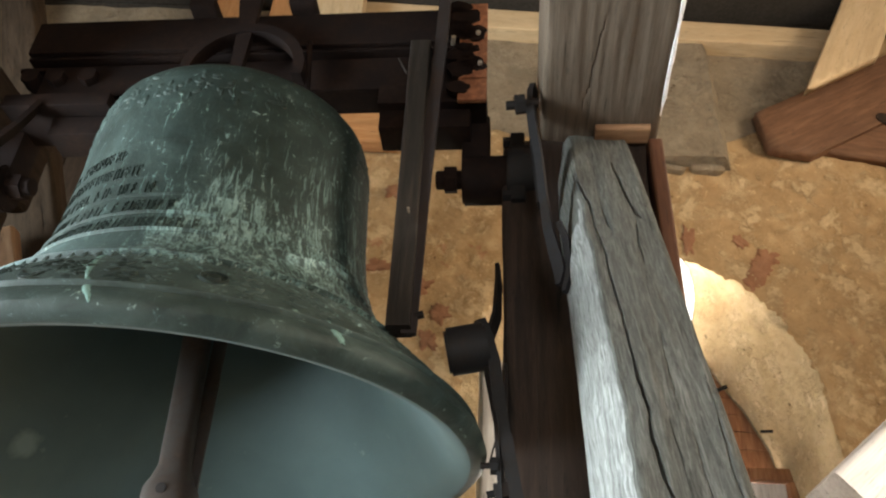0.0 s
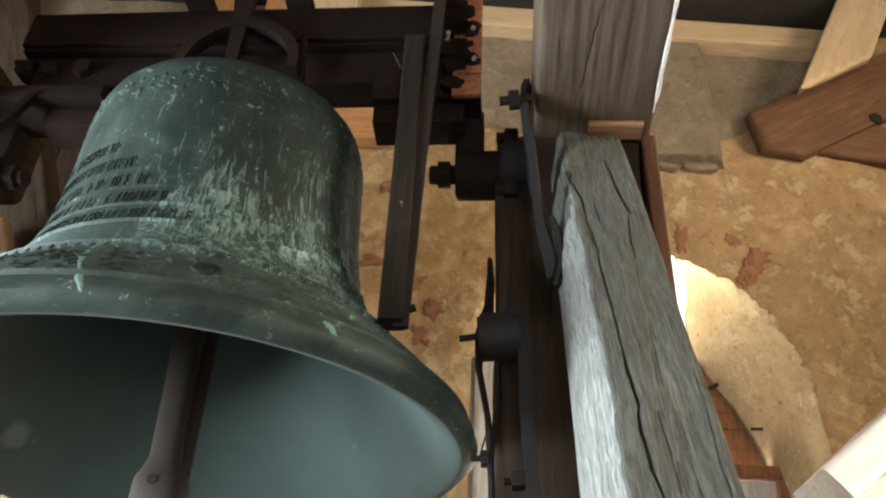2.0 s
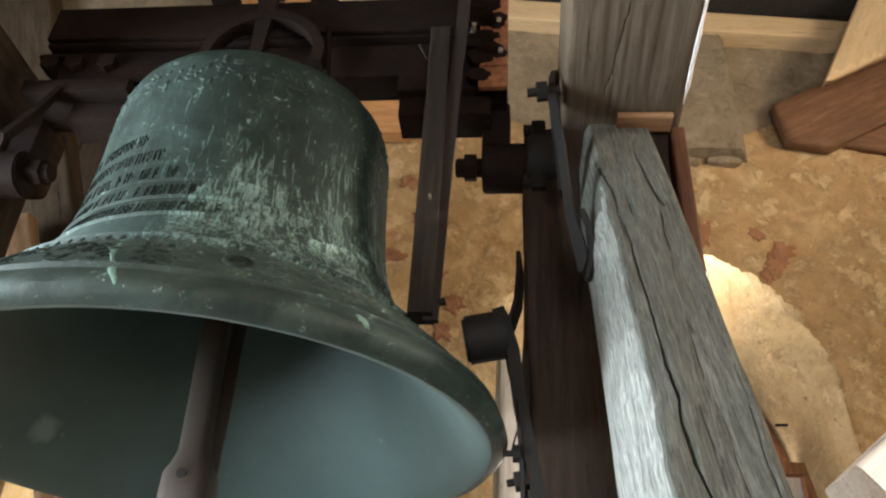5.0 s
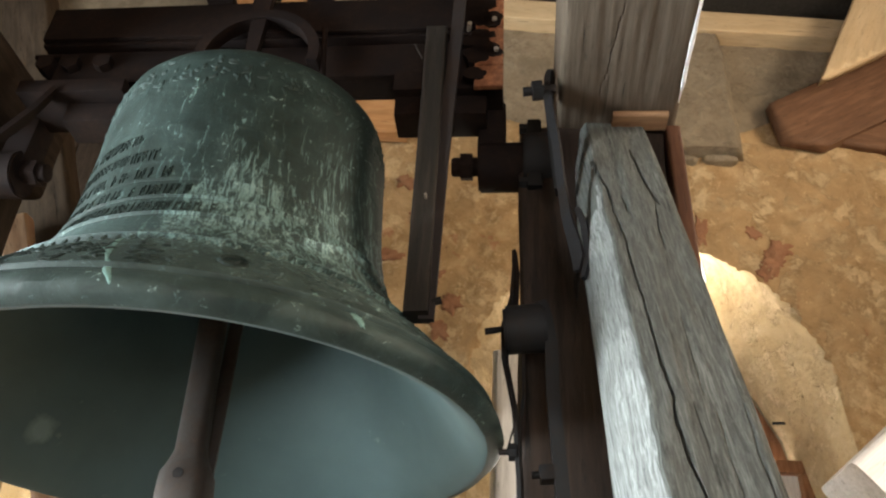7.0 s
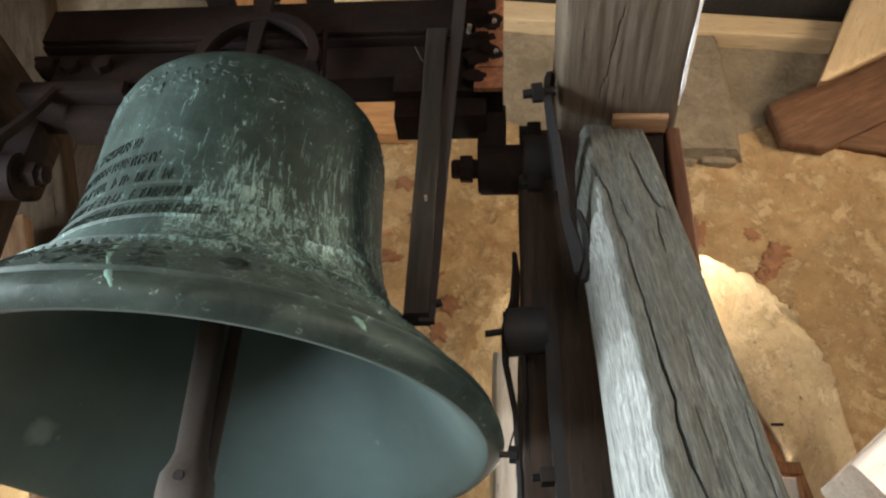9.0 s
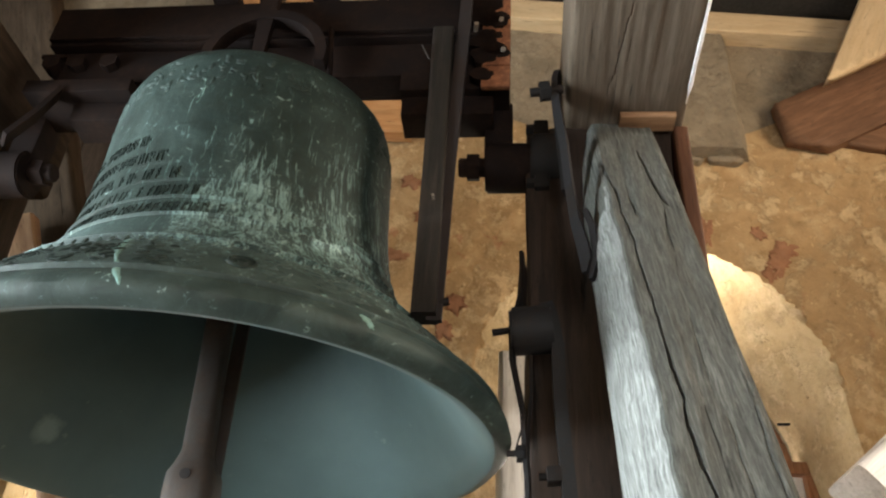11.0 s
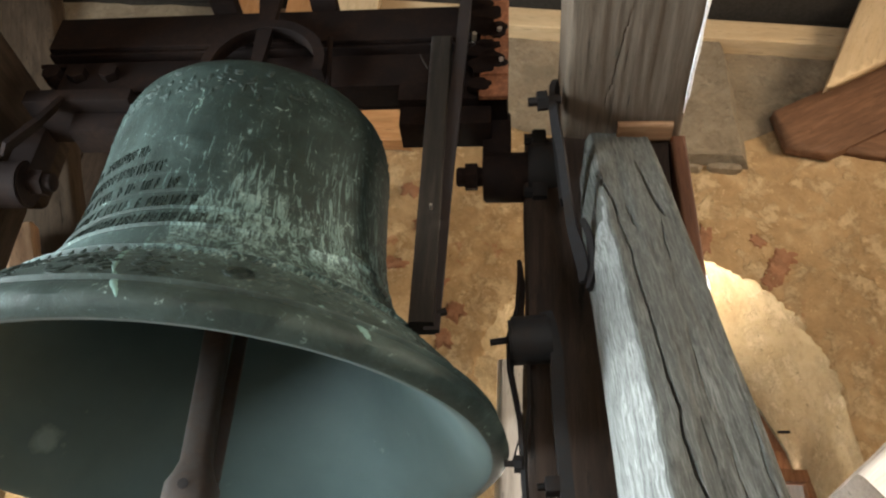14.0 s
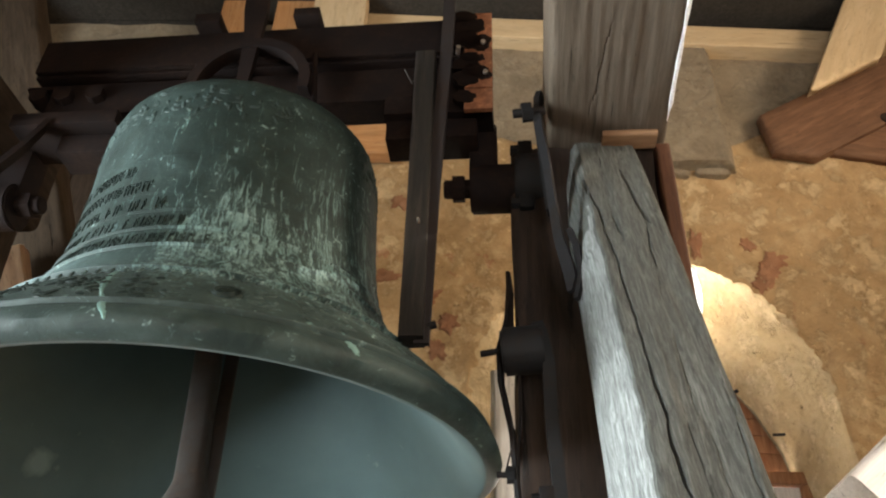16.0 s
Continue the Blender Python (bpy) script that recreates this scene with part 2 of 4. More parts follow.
def plaster(name, a, b2, c2, brick=0.0, flake=0.55):
    m, t, b = material(name)
    big = noise_tex(t, coords(t), 1.5, 6, 0.6, 0.5)
    mid = noise_tex(t, coords(t), 6.5, 9, 0.66, 0.5)
    fine = noise_tex(t, coords(t), 42.0, 8, 0.72)
    col = ramp(t, mid, [(0.3, a), (0.52, b2), (0.75, c2)])
    col = mix(t, times(t, mask(t, big, 0.40, 0.66), 0.45), col, ramp(t, fine, [(0.3, tuple(x * 0.62 for x in a)), (0.7, b2)]))
    # thin limewash that has flaked to hard-edged islands, and brown stains between them
    pale = noise_tex(t, coords(t), 9.0, 10, 0.72, 0.25)
    edge = mask(t, pale, 0.52, 0.58)
    col = mix(t, times(t, edge, flake), col, ramp(t, fine, [(0.3, c2), (0.7, tuple(min(1, x * 1.28) for x in c2))]))
    chip = noise_tex(t, coords(t), 19.0, 8, 0.7, 0.3)
    col = mix(t, times(t, mask(t, chip, 0.605, 0.63), flake * 0.7), col, tuple(min(1, x * 1.35) for x in c2))
    stain = noise_tex(t, coords(t), 4.2, 8, 0.7, 0.8)
    col = mix(t, times(t, mask(t, stain, 0.56, 0.66), 0.5), col, tuple(x * 0.62 for x in b2))
    if brick:
        red = noise_tex(t, coords(t), 5.5, 9, 0.68, 0.3)
        col = mix(t, times(t, mask(t, red, 0.635, 0.665), brick), col, ramp(t, fine, [(0.3, (0.32, 0.13, 0.065)), (0.7, (0.46, 0.21, 0.12))]))
    grit = noise_tex(t, coords(t), 30.0, 9, 0.75, 0.2)
    col = mix(t, 0.7, col, ramp(t, grit, [(0.3, (0.60, 0.56, 0.52)), (0.46, (0.98, 0.98, 0.97)), (0.72, (1.0, 1.0, 1.0))]), "MULTIPLY")
    pit = mask(t, noise_tex(t, coords(t), 24.0, 4, 0.5), 0.30, 0.25)
    col = mix(t, times(t, pit, 0.6), col, tuple(x * 0.3 for x in a))
    t.links.new(col, b.inputs["Base Color"])
    b.inputs["Roughness"].default_value = 0.92
    b.inputs["Specular IOR Level"].default_value = 0.15
    h = times(t, times(t, mid, 0.8), times(t, fine, 0.5), "ADD")
    h = times(t, h, times(t, edge, 0.16), "ADD")
    h = times(t, h, times(t, pit, -0.5), "ADD")
    bump(t, b, h, 1.0, 0.025)
    return m


PLASTER = plaster("yellow lime plaster", (0.34, 0.21, 0.10), (0.49, 0.325, 0.165), (0.64, 0.48, 0.285), 0.55)
RENDER_GREY = plaster("grey brown render", (0.21, 0.162, 0.112), (0.305, 0.245, 0.172), (0.385, 0.315, 0.228), 0.0, 0.3)
REVEAL = plaster("pale lime plaster", (0.44, 0.32, 0.18), (0.56, 0.43, 0.255), (0.66, 0.53, 0.345), 0.0, 0.45)
BRICK = plaster("worn red brick", (0.28, 0.13, 0.07), (0.38, 0.19, 0.105), (0.44, 0.24, 0.14), 0.0, 0.25)
STONE = plaster("rubble stone", (0.26, 0.20, 0.13), (0.38, 0.30, 0.20), (0.50, 0.42, 0.30))


# ---- building helpers ----
def thing(name, label, category, m=None, group=""):
    ob = new(name)
    ob.empty_display_size = 0.1
    ob.matrix_world = m or Matrix()
    return tagged(ob, label, category, group)


def mesh_of(name, bm, mat):
    me = bpy.data.meshes.new(name)
    bmesh.ops.recalc_face_normals(bm, faces=bm.faces)
    bm.to_mesh(me)
    bm.free()
    for mt in mat if isinstance(mat, (list, tuple)) else [mat]:
        me.materials.append(mt)
    return me


def smooth(me, angle=40):
    for p in me.polygons:
        p.use_smooth = True
    me.set_sharp_from_angle(angle=radians(angle))


def part(name, bm, mat, parent, label="", m=None, shade=40):
    me = mesh_of(name, bm, mat)
    if shade:
        smooth(me, shade)
    ob = new(name, me)
    ob.parent = parent
    if m is not None:
        ob.matrix_basis = m
    return tagged(ob, label)


def solid(name, bm, mat, label, category="", kind="", m=None, group="", shade=40):
    me = mesh_of(name, bm, mat)
    if shade:
        smooth(me, shade)
    ob = new(name, me)
    if m is not None:
        ob.matrix_world = m
    return tagged(ob, label, category, group, kind)


def box(lo, hi, bevel=0.0, bm=None, m=None):
    bm = bm or bmesh.new()
    made = bmesh.ops.create_cube(bm, size=1.0)["verts"]
    c, s = [(a + b) / 2 for a, b in zip(lo, hi)], [b - a for a, b in zip(lo, hi)]
    bmesh.ops.transform(bm, matrix=(m or Matrix()) @ Matrix.Translation(c) @ Matrix.Diagonal((*s, 1)), verts=made)
    if bevel:
        edges = {e for v in made for e in v.link_edges}
        bmesh.ops.bevel(bm, geom=list(edges), offset=bevel, segments=2, affect="EDGES", profile=0.6)
    return bm


def rod(a, b, r, sides=20, bm=None, r2=None, bevel=0.0):
    """A round bar from a to b."""
    bm = bm or bmesh.new()
    a, b = Vector(a), Vector(b)
    turn = (b - a).to_track_quat("Z", "Y").to_matrix().to_4x4()
    made = bmesh.ops.create_cone(bm, cap_ends=True, segments=sides, radius1=r, radius2=r if r2 is None else r2, depth=(b - a).length,
                                 matrix=Matrix.Translation((a + b) / 2) @ turn)["verts"]
    if bevel:
        caps = {e for v in made for e in v.link_edges if sum(len(f.verts) > 4 for f in e.link_faces) == 1}
        bmesh.ops.bevel(bm, geom=list(caps), offset=bevel, segments=2, affect="EDGES")
    return bm


def strip(points, width, thick, side, bm=None):
    """A flat bar bent along points; width is laid along the vector side."""
    bm = bm or bmesh.new()
    side = Vector(side).normalized()
    pts = [Vector(p) for p in points]
    rings = []
    for i, p in enumerate(pts):
        d = (pts[min(i + 1, len(pts) - 1)] - pts[max(i - 1, 0)]).normalized()
        n = d.cross(side).normalized()
        w = width[i] if isinstance(width, (list, tuple)) else width
        rings.append([bm.verts.new(p + side * (w / 2 * a) + n * (thick / 2 * c)) for a, c in ((-1, -1), (1, -1), (1, 1), (-1, 1))])
    for r0, r1 in zip(rings, rings[1:]):
        for k in range(4):
            bm.faces.new((r0[k], r0[(k + 1) % 4], r1[(k + 1) % 4], r1[k]))
    bm.faces.new(rings[0][::-1]), bm.faces.new(rings[-1])
    return bm


def lathe(profile, sides, bm=None, wobble=0.0):
    bm = bm or bmesh.new()
    rings = []
    for r, z in profile:
        if r < 1e-5:
            rings.append([bm.verts.new((0, 0, z))])
            continue
        ring = []
        for k in range(sides):
            a = 2 * math.pi * k / sides
            p = Vector((r * math.cos(a), r * math.sin(a), z))
            if wobble:
                p += Vector((math.cos(a), math.sin(a), 0)) * wobble * noise.fractal(p * 14, 0.8, 2.1, 4)
            ring.append(bm.verts.new(p))
        rings.append(ring)
    for a, b in zip(rings, rings[1:]):
        for k in range(sides):
            j = (k + 1) % sides
            vs = [a[k % len(a)], a[j % len(a)], b[j % len(b)], b[k % len(b)]]
            vs = [v for i, v in enumerate(vs) if v not in vs[:i]]
            if len(vs) > 2:
                bm.faces.new(vs)
    return bm


def timber(length, w, d, seed=0, bevel=0.012, rough=0.003, rings=24, per_side=5, cracks=(), wane=None):
    """A hewn timber along local z from 0 to length, width w along x, depth d along y, front at y = -d/2.
    cracks: (list of (s, u)) lines on the front, u from 0 to 1 across it, with a width and a depth."""
    bm = bmesh.new()
    hw, hd = w / 2 - bevel, d / 2 - bevel
    corners = []
    for cx, cy, a0 in ((hw, -hd, -90), (hw, hd, 0), (-hw, hd, 90), (-hw, -hd, 180)):
        if wane and cx < 0 and cy < 0:
            pts = []
            for k in range(13):
                f = k / 12
                a = f * math.pi / 2
                ex, ey = 1 - math.cos(a), 1 - math.sin(a)
                pts.append((-w / 2 + wane[0] * (0.62 * f + 0.38 * ex), -d / 2 + wane[1] * (0.62 * (1 - f) + 0.38 * ey)))
            corners.append(pts)
        else:
            corners.append([(cx + bevel * math.cos(radians(a0 + 30 * k)), cy + bevel * math.sin(radians(a0 + 30 * k))) for k in range(4)])
    full = []
    for i, pts in enumerate(corners):
        full += pts
        p, q = pts[-1], corners[(i + 1) % 4][0]
        n = per_side * (6 if cracks else 1) if i == 3 else per_side
        for k in range(1, n):
            full.append((p[0] + (q[0] - p[0]) * k / n, p[1] + (q[1] - p[1]) * k / n))
    off = Vector((seed * 7.31, seed * 3.7, seed * 1.9))
    rows = []
    for i in range(rings + 1):
        z = length * i / rings
        row = []
        for x, y in full:
            p = Vector((x, y, z))
            k = noise.fractal(Vector((x * 9, y * 9, z * 1.6)) + off, 1.0, 2.0, 3) * rough
            k += noise.noise(Vector((x * 60, y * 60, z * 4)) + off) * rough * 0.35
            nrm = Vector((x / (w / 2), y / (d / 2), 0))
            nrm = Vector((nrm.x ** 5, nrm.y ** 5, 0))
            p += nrm.normalized() * k if nrm.length > 1e-6 else Vector()
            if wane and x < 0 and y < 0:
                p.x += 0.005 * noise.fractal(Vector((seed, y * 5, z * 5.5)), 0.7, 2.1, 5)
            if cracks and y < -d / 2 + bevel * 0.6:
                u = x / w + 0.5
                for line, cw, cd in cracks:
                    if line[0][0] <= z <= line[-1][0]:
                        uc = float(np.interp(z, [a for a, _ in line], [b for _, b in line])) + 0.016 * noise.noise(Vector((0, z * 17, seed))) + 0.010 * noise.noise(Vector((4, z * 52, seed)))
                        fade = min(1, (z - line[0][0]) / 0.06, (line[-1][0] - z) / 0.06)
                        p.y += cd * fade * math.exp(-((u - uc) * w / (cw * (0.6 + 0.8 * abs(noise.noise(Vector((3, z * 7, seed))))))) ** 2)
            row.append(bm.verts.new(p))
        rows.append(row)
    n = len(full)
    for i, (a, b) in enumerate(zip(rows, rows[1:])):
        for k in range(n):
            f = bm.faces.new((a[k], a[(k + 1) % n], b[(k + 1) % n], b[k]))
            if wane:
                # left-hand faces take the second, paler material that carries the side light
                x, y = full[k]
                edge = -w / 2 + wane[0] * (0.85 + 0.25 * noise.noise(Vector((seed, 0, i * length / rings * 4))))
                f.material_index = 1 if x < edge and y < d / 2 - bevel and i * length / rings < 2.28 + 0.2 * noise.noise(Vector((x * 40, y * 40, seed))) else 0
    bm.faces.new(rows[0][::-1]), bm.faces.new(rows[-1])
    return bm


def axes(origin, x, y, z):
    m = Matrix.Identity(4)
    for i, v in enumerate((x, y, z)):
        m.col[i][:3] = Vector(v)
    m.translation = origin
    return m


def along(a, b, front):
    """A pose at a, local z towards b, local -y as near to front as can be."""
    z = (Vector(b) - Vector(a)).normalized()
    y = -Vector(front)
    y = (y - z * y.dot(z)).normalized()
    return axes(a, y.cross(z), y, z), (Vector(b) - Vector(a)).length


# the bell frame stands slightly askew to the walls; F is its pose, with x along the yoke
CX, CY, RIM = -0.505, 1.639, 2.152
F = pose(CX, CY, 0, 0, 0, -5)


# ---- structure ----
WALL_Y = 3.15
ARCH_X, ARCH_Z, ARCH_R = 0.83, 3.0, 0.765
IN_Y, SILL = 3.62, 1.5


def arch_outline(n=150):
    """The embrasure's outer edge, from the right foot over the crown to the left foot, then along the sill."""
    pts = [(ARCH_X + ARCH_R, SILL + (ARCH_Z - SILL) * k / 14) for k in range(14)]
    pts += [(ARCH_X + ARCH_R * math.cos(math.pi * k / n), ARCH_Z + ARCH_R * math.sin(math.pi * k / n)) for k in range(n + 1)]
    pts += [(ARCH_X - ARCH_R, ARCH_Z + (SILL - ARCH_Z) * k / 14) for k in range(1, 15)]
    pts += [(ARCH_X - ARCH_R + 2 * ARCH_R * k / 12, SILL) for k in range(1, 12)]
    return pts


def inner_point(x, z):
    """The matching point of the narrower, taller light at the outer end of the embrasure."""
    if z <= SILL + 1e-6:
        return ARCH_X - 0.05 + (x - ARCH_X) * (0.93 if x > ARCH_X else 0.15), SILL + 0.15
    h = max(0.0, (z - 2.6) / (ARCH_Z + ARCH_R - 2.6))
    half = float(np.interp(h, [0, 0.19, 0.25, 0.29, 0.373, 0.437, 0.546, 0.683, 0.763, 0.82, 0.887, 0.92, 0.97, 1.0], [0.80, 0.746, 0.726, 0.698, 0.638, 0.573, 0.48, 0.46, 0.489, 0.497, 0.482, 0.455, 0.43, 0.30]))
    zz = z if z < 2.6 else 2.6 + h * 1.56
    a = abs(x - ARCH_X) / ARCH_R
    half = half if h < 0.94 else half * min(1, a * 2.4)
    return ARCH_X - 0.05 + (half if x > ARCH_X else -half * 0.15), zz


def ragged(x, z):
    """A point of the embrasure's chipped outer edge."""
    v = Vector((x, 0, z))
    e = 0.022 * noise.fractal(v * 12, 0.8, 2.1, 3) + 0.016 * noise.fractal(v * 34, 0.7, 2.1, 3)
    return Vector((x + e * (x - ARCH_X) / ARCH_R, WALL_Y + 0.012 * noise.noise(v * 17) + 0.010 * noise.noise(v * 45), z + e * (z - ARCH_Z) / ARCH_R))


SIDE = (-1.78, -1.2, 1.1, 2.60)   # the small square light low in the same wall


def side_light(bm):
    gone = [f for f in bm.faces if SIDE[0] < f.calc_center_median().x < SIDE[1] and SIDE[2] < f.calc_center_median().z < SIDE[3]]
    bmesh.ops.delete(bm, geom=gone, context="FACES")


def wall_north():
    x0, x1, z0, z1 = -3.4, 3.5, 0.0, 5.9
    outline = arch_outline()
    bm = bmesh.new()
    rows, steps = [], 90
    for x, z in outline:
        dx, dz = x - ARCH_X, z - 2.7
        s = min(((x1 - ARCH_X) if dx > 0 else (x0 - ARCH_X)) / dx if abs(dx) > 1e-6 else 1e9,
                ((z1 - 2.7) if dz > 0 else (z0 - 2.7)) / dz if abs(dz) > 1e-6 else 1e9)
        bx, bz = ARCH_X + dx * s, 2.7 + dz * s
        row = []
        for k in range(steps + 1):
            f = (k / steps) ** 1.25
            px, pz = x + (bx - x) * f, z + (bz - z) * f
            v = Vector((px, 0, pz))
            dy = 0.022 * noise.fractal(v * 2.2, 0.9, 2.1, 4) + 0.007 * noise.fractal(v * 13, 0.8, 2.1, 3)
            if k == 0:
                row.append(bm.verts.new(ragged(px, pz)))
                continue
            row.append(bm.verts.new((px, WALL_Y + dy, pz)))
        rows.append(row)
    n = len(rows)
    for i in range(n):
        a, b = rows[i], rows[(i + 1) % n]
        for k in range(steps):
            bm.faces.new((a[k], b[k], b[k + 1], a[k + 1]))
    side_light(bm)
    wall = solid("wall_north", bm, PLASTER, "rough yellow lime-plastered masonry wall with bare brick patches", "wall", "structure", shade=60)
    # reveal
    bm = bmesh.new()
    rows = []
    for x, z in outline:
        ix, iz = inner_point(x, z)
        row = []
        for k in range(15):
            f = k / 14
            p = Vector((x + (ix - x) * f, WALL_Y - 0.004 + (IN_Y - WALL_Y) * f, z + (iz - z) * f))
            d = 0.010 * noise.fractal(p * 4.1, 0.9, 2.1, 4) * min(1, 3 * f) + 0.006 * noise.fractal(p * 19, 0.8, 2.1, 3)
            c = Vector((ARCH_X - p.x, 0, 2.9 - p.z)).normalized()
            row.append(bm.verts.new(p + c * d if k else ragged(x, z)))
        rows.append(row)
    for i in range(n):
        a, b = rows[i], rows[(i + 1) % n]
        for k in range(14):
            bm.faces.new((a[k], b[k], b[k + 1], a[k + 1]))
    part("reveal", bm, REVEAL, wall, "pale rough-plastered splayed window reveal", shade=60)
    # outer skin of the wall, closing it round the light
    bm = bmesh.new()
    ring = [bm.verts.new((inner_point(x, z)[0], IN_Y + 0.01, inner_point(x, z)[1])) for x, z in outline]
    out = []
    for x, z in outline:
        dx, dz = x - ARCH_X, z - 2.7
        s = 6.0 / math.hypot(dx, dz)
        out.append(bm.verts.new((ARCH_X + dx * s, IN_Y + 0.01, 2.7 + dz * s)))
    for i in range(n):
        j = (i + 1) % n
        bm.faces.new((ring[i], ring[j], out[j], out[i]))
    x0, x1, z0, z1 = SIDE
    bmesh.ops.subdivide_edges(bm, edges=bm.edges[:], cuts=14, use_grid_fill=True)
    side_light(bm)
    part("outer_skin", bm, STONE, wall, shade=0)
    bm = bmesh.new()
    for lo, hi in (((x0 - 0.12, 3.2, z0), (x0 + 0.03, IN_Y, z1)), ((x1 - 0.03, 3.2, z0), (x1 + 0.12, IN_Y, z1)), ((x0, 3.2, z1 - 0.03), (x1, IN_Y, z1 + 0.12)), ((x0, 3.2, z0 - 0.12), (x1, IN_Y, z0 + 0.03))):
        box(lo, hi, 0.01, bm)
    part("side_reveal", bm, REVEAL, wall, "pale plastered reveal of a small light")
    return wall


north = wall_north()


def wall_with_opening(name, lo, hi, axis, open_lo, open_hi, label):
    """A thick wall of four blocks round one opening. axis: 0 for a wall across x, 1 across y."""
    bm = bmesh.new()
    o = 1 - axis
    def block(a0, a1, z0, z1):
        l, h = list(lo), list(hi)
        l[o], h[o], l[2], h[2] = a0, a1, z0, z1
        box(l, h, 0, bm)
    block(lo[o], open_lo[0], lo[2], hi[2])
    block(open_hi[0], hi[o], lo[2], hi[2])
    block(open_lo[0], open_hi[0], lo[2], open_lo[1])
    block(open_lo[0], open_hi[0], open_hi[1], hi[2])
    return solid(name, bm, PLASTER, label, "wall", "structure", shade=0)


wall_with_opening("wall_west", (-3.9, -3.2, 0), (-3.3, 3.7, 5.9), 0, (-0.5, 0.9), (1.5, 2.6), "rough plastered masonry wall with a window opening")
# unseen wall; openings placed to let sun onto beam edge, post and brace only
bm = bmesh.new()
for y0, y1, z0, z1 in ((-3.2, -1.2, 0, 5.9), (-1.2, -0.25, 0, 4.995), (-1.2, -0.25, 5.8, 5.9), (-0.25, -0.08, 0, 5.9), (-0.08, 1.3, 0, 2.7), (-0.08, 1.3, 5.15, 5.9), (1.3, 3.7, 0, 5.9)):
    box((3.4, y0, z0), (4.0, y1, z1), 0, bm)
solid("wall_east", bm, PLASTER, "unseen rough plastered masonry wall, its two openings cut to aim the sun", "wall", "structure", shade=0)
wall_with_opening("wall_south", (-3.3, -3.2, 0), (3.4, -2.6, 5.9), 1, (-0.15, 0.9), (1.35, 2.5), "rough plastered masonry wall with a window opening")


def boards(name, x0, x1, y0, y1, z, thick, width, mat, label, gap=0.006):
    bm = bmesh.new()
    y = y0
    while y < y1 - 0.01:
        w = min(width, y1 - y)
        box((x0, y + gap / 2, z), (x1, y + w - gap / 2, z + thick + random.uniform(0, 0.004)), 0.003, bm)
        y += w
    return solid(name, bm, mat, label, "floor" if z < 1 else "ceiling", "structure", shade=0)


# the floor is out of view and serves as a reflector under the bell
boards("floor", -3.3, 3.4, -2.6, 3.15, -0.06, 0.05, 0.22, FLOOR_WOOD, "unseen worn plank floor, made pale to bounce light into the bell")
boards("ceiling", -3.4, 3.5, -2.7, 3.7, 5.29, 0.05, 0.2, CEIL, "dark boarded ceiling")
bm = box((-60, -60, -9.0), (60, 60, -8.9))
solid("ground", bm, STONE, "pale ground far below the tower", "ground", "structure", shade=0)


def pier():
    bm = bmesh.new()
    n, mz = 10, 24
    rows = []
    for i in range(mz + 1):
        z = 4.26 + (5.13 - 4.26) * i / mz
        row = []
        for x, y in [(0.62, 3.19)] + [(0.62 + 0.71 * k / n, 3.055) for k in range(n + 1)] + [(1.365, 3.10), (1.40, 3.19)]:
            v = Vector((x, y, z))
            row.append(bm.verts.new(v + Vector((noise.noise(v * 7) * 0.012, noise.noise(v * 5 + Vector((3, 0, 0))) * 0.012, noise.noise(v * 9) * 0.01 if i == 0 else 0))))
        rows.append(row)
    for a, b in zip(rows, rows[1:]):
        for k in range(len(a) - 1):
            bm.faces.new((a[k], a[k + 1], b[k + 1], b[k]))
    bm.faces.new(rows[0]), bm.faces.new(rows[-1][::-1])
    ob = part("pier", bm, RENDER_GREY, north, "grey brown rendered pier", shade=50)
    return ob


pier()


def grey_coat():
    """The upper wall's coat of grey render, a rough-edged sheet a few millimetres proud of the yellow plaster."""
    bm = bmesh.new()
    nx, nz = 90, 30
    grid = []
    for i in range(nx + 1):
        x = -3.2 + 5.5 * i / nx
        foot = 4.42 + 0.10 * noise.fractal(Vector((x * 2.3, 0, 0)), 0.8, 2, 4) + max(0, (x - 1.4)) * 0.35
        col = []
        for k in range(nz + 1):
            z = foot + (5.5 - foot) * k / nz
            v = Vector((x, 0, z))
            dy = 0.022 * noise.fractal(v * 2.2, 0.9, 2.1, 4) + 0.007 * noise.fractal(v * 13, 0.8, 2.1, 3)
            col.append(bm.verts.new((x, WALL_Y + dy - 0.006 - 0.01 * min(1, k / 3), z)))
        grid.append(col)
    for a, b in zip(grid, grid[1:]):
        for k in range(nz):
            bm.faces.new((a[k], b[k], b[k + 1], a[k + 1]))
    part("grey_render", bm, RENDER_GREY, north, "stained grey brown render", shade=60)


grey_coat()


def lump(name, centre, size, mat, parent, seed):
    bm = bmesh.new()
    bmesh.ops.create_icosphere(bm, subdivisions=3, radius=1.0)
    for v in bm.verts:
        c = v.co.copy()
        c = Vector([math.copysign(abs(a) ** 0.6, a) for a in c])
        c *= 1 + 0.16 * noise.noise(c * 1.6 + Vector((seed, seed * 2, 0))) + 0.05 * noise.noise(c * 5 + Vector((seed, 0, 0)))
        v.co = Vector((c.x * size[0], c.y * size[1], c.z * size[2]))
    return part(name, bm, mat, parent, m=Matrix.Translation(centre) @ pose(0, 0, 0, 0, random.uniform(-14, 14), 0), shade=50)


def wall_dent(v):
    return 0.022 * noise.fractal(v * 2.2, 0.9, 2.1, 4) + 0.007 * noise.fractal(v * 13, 0.8, 2.1, 3)


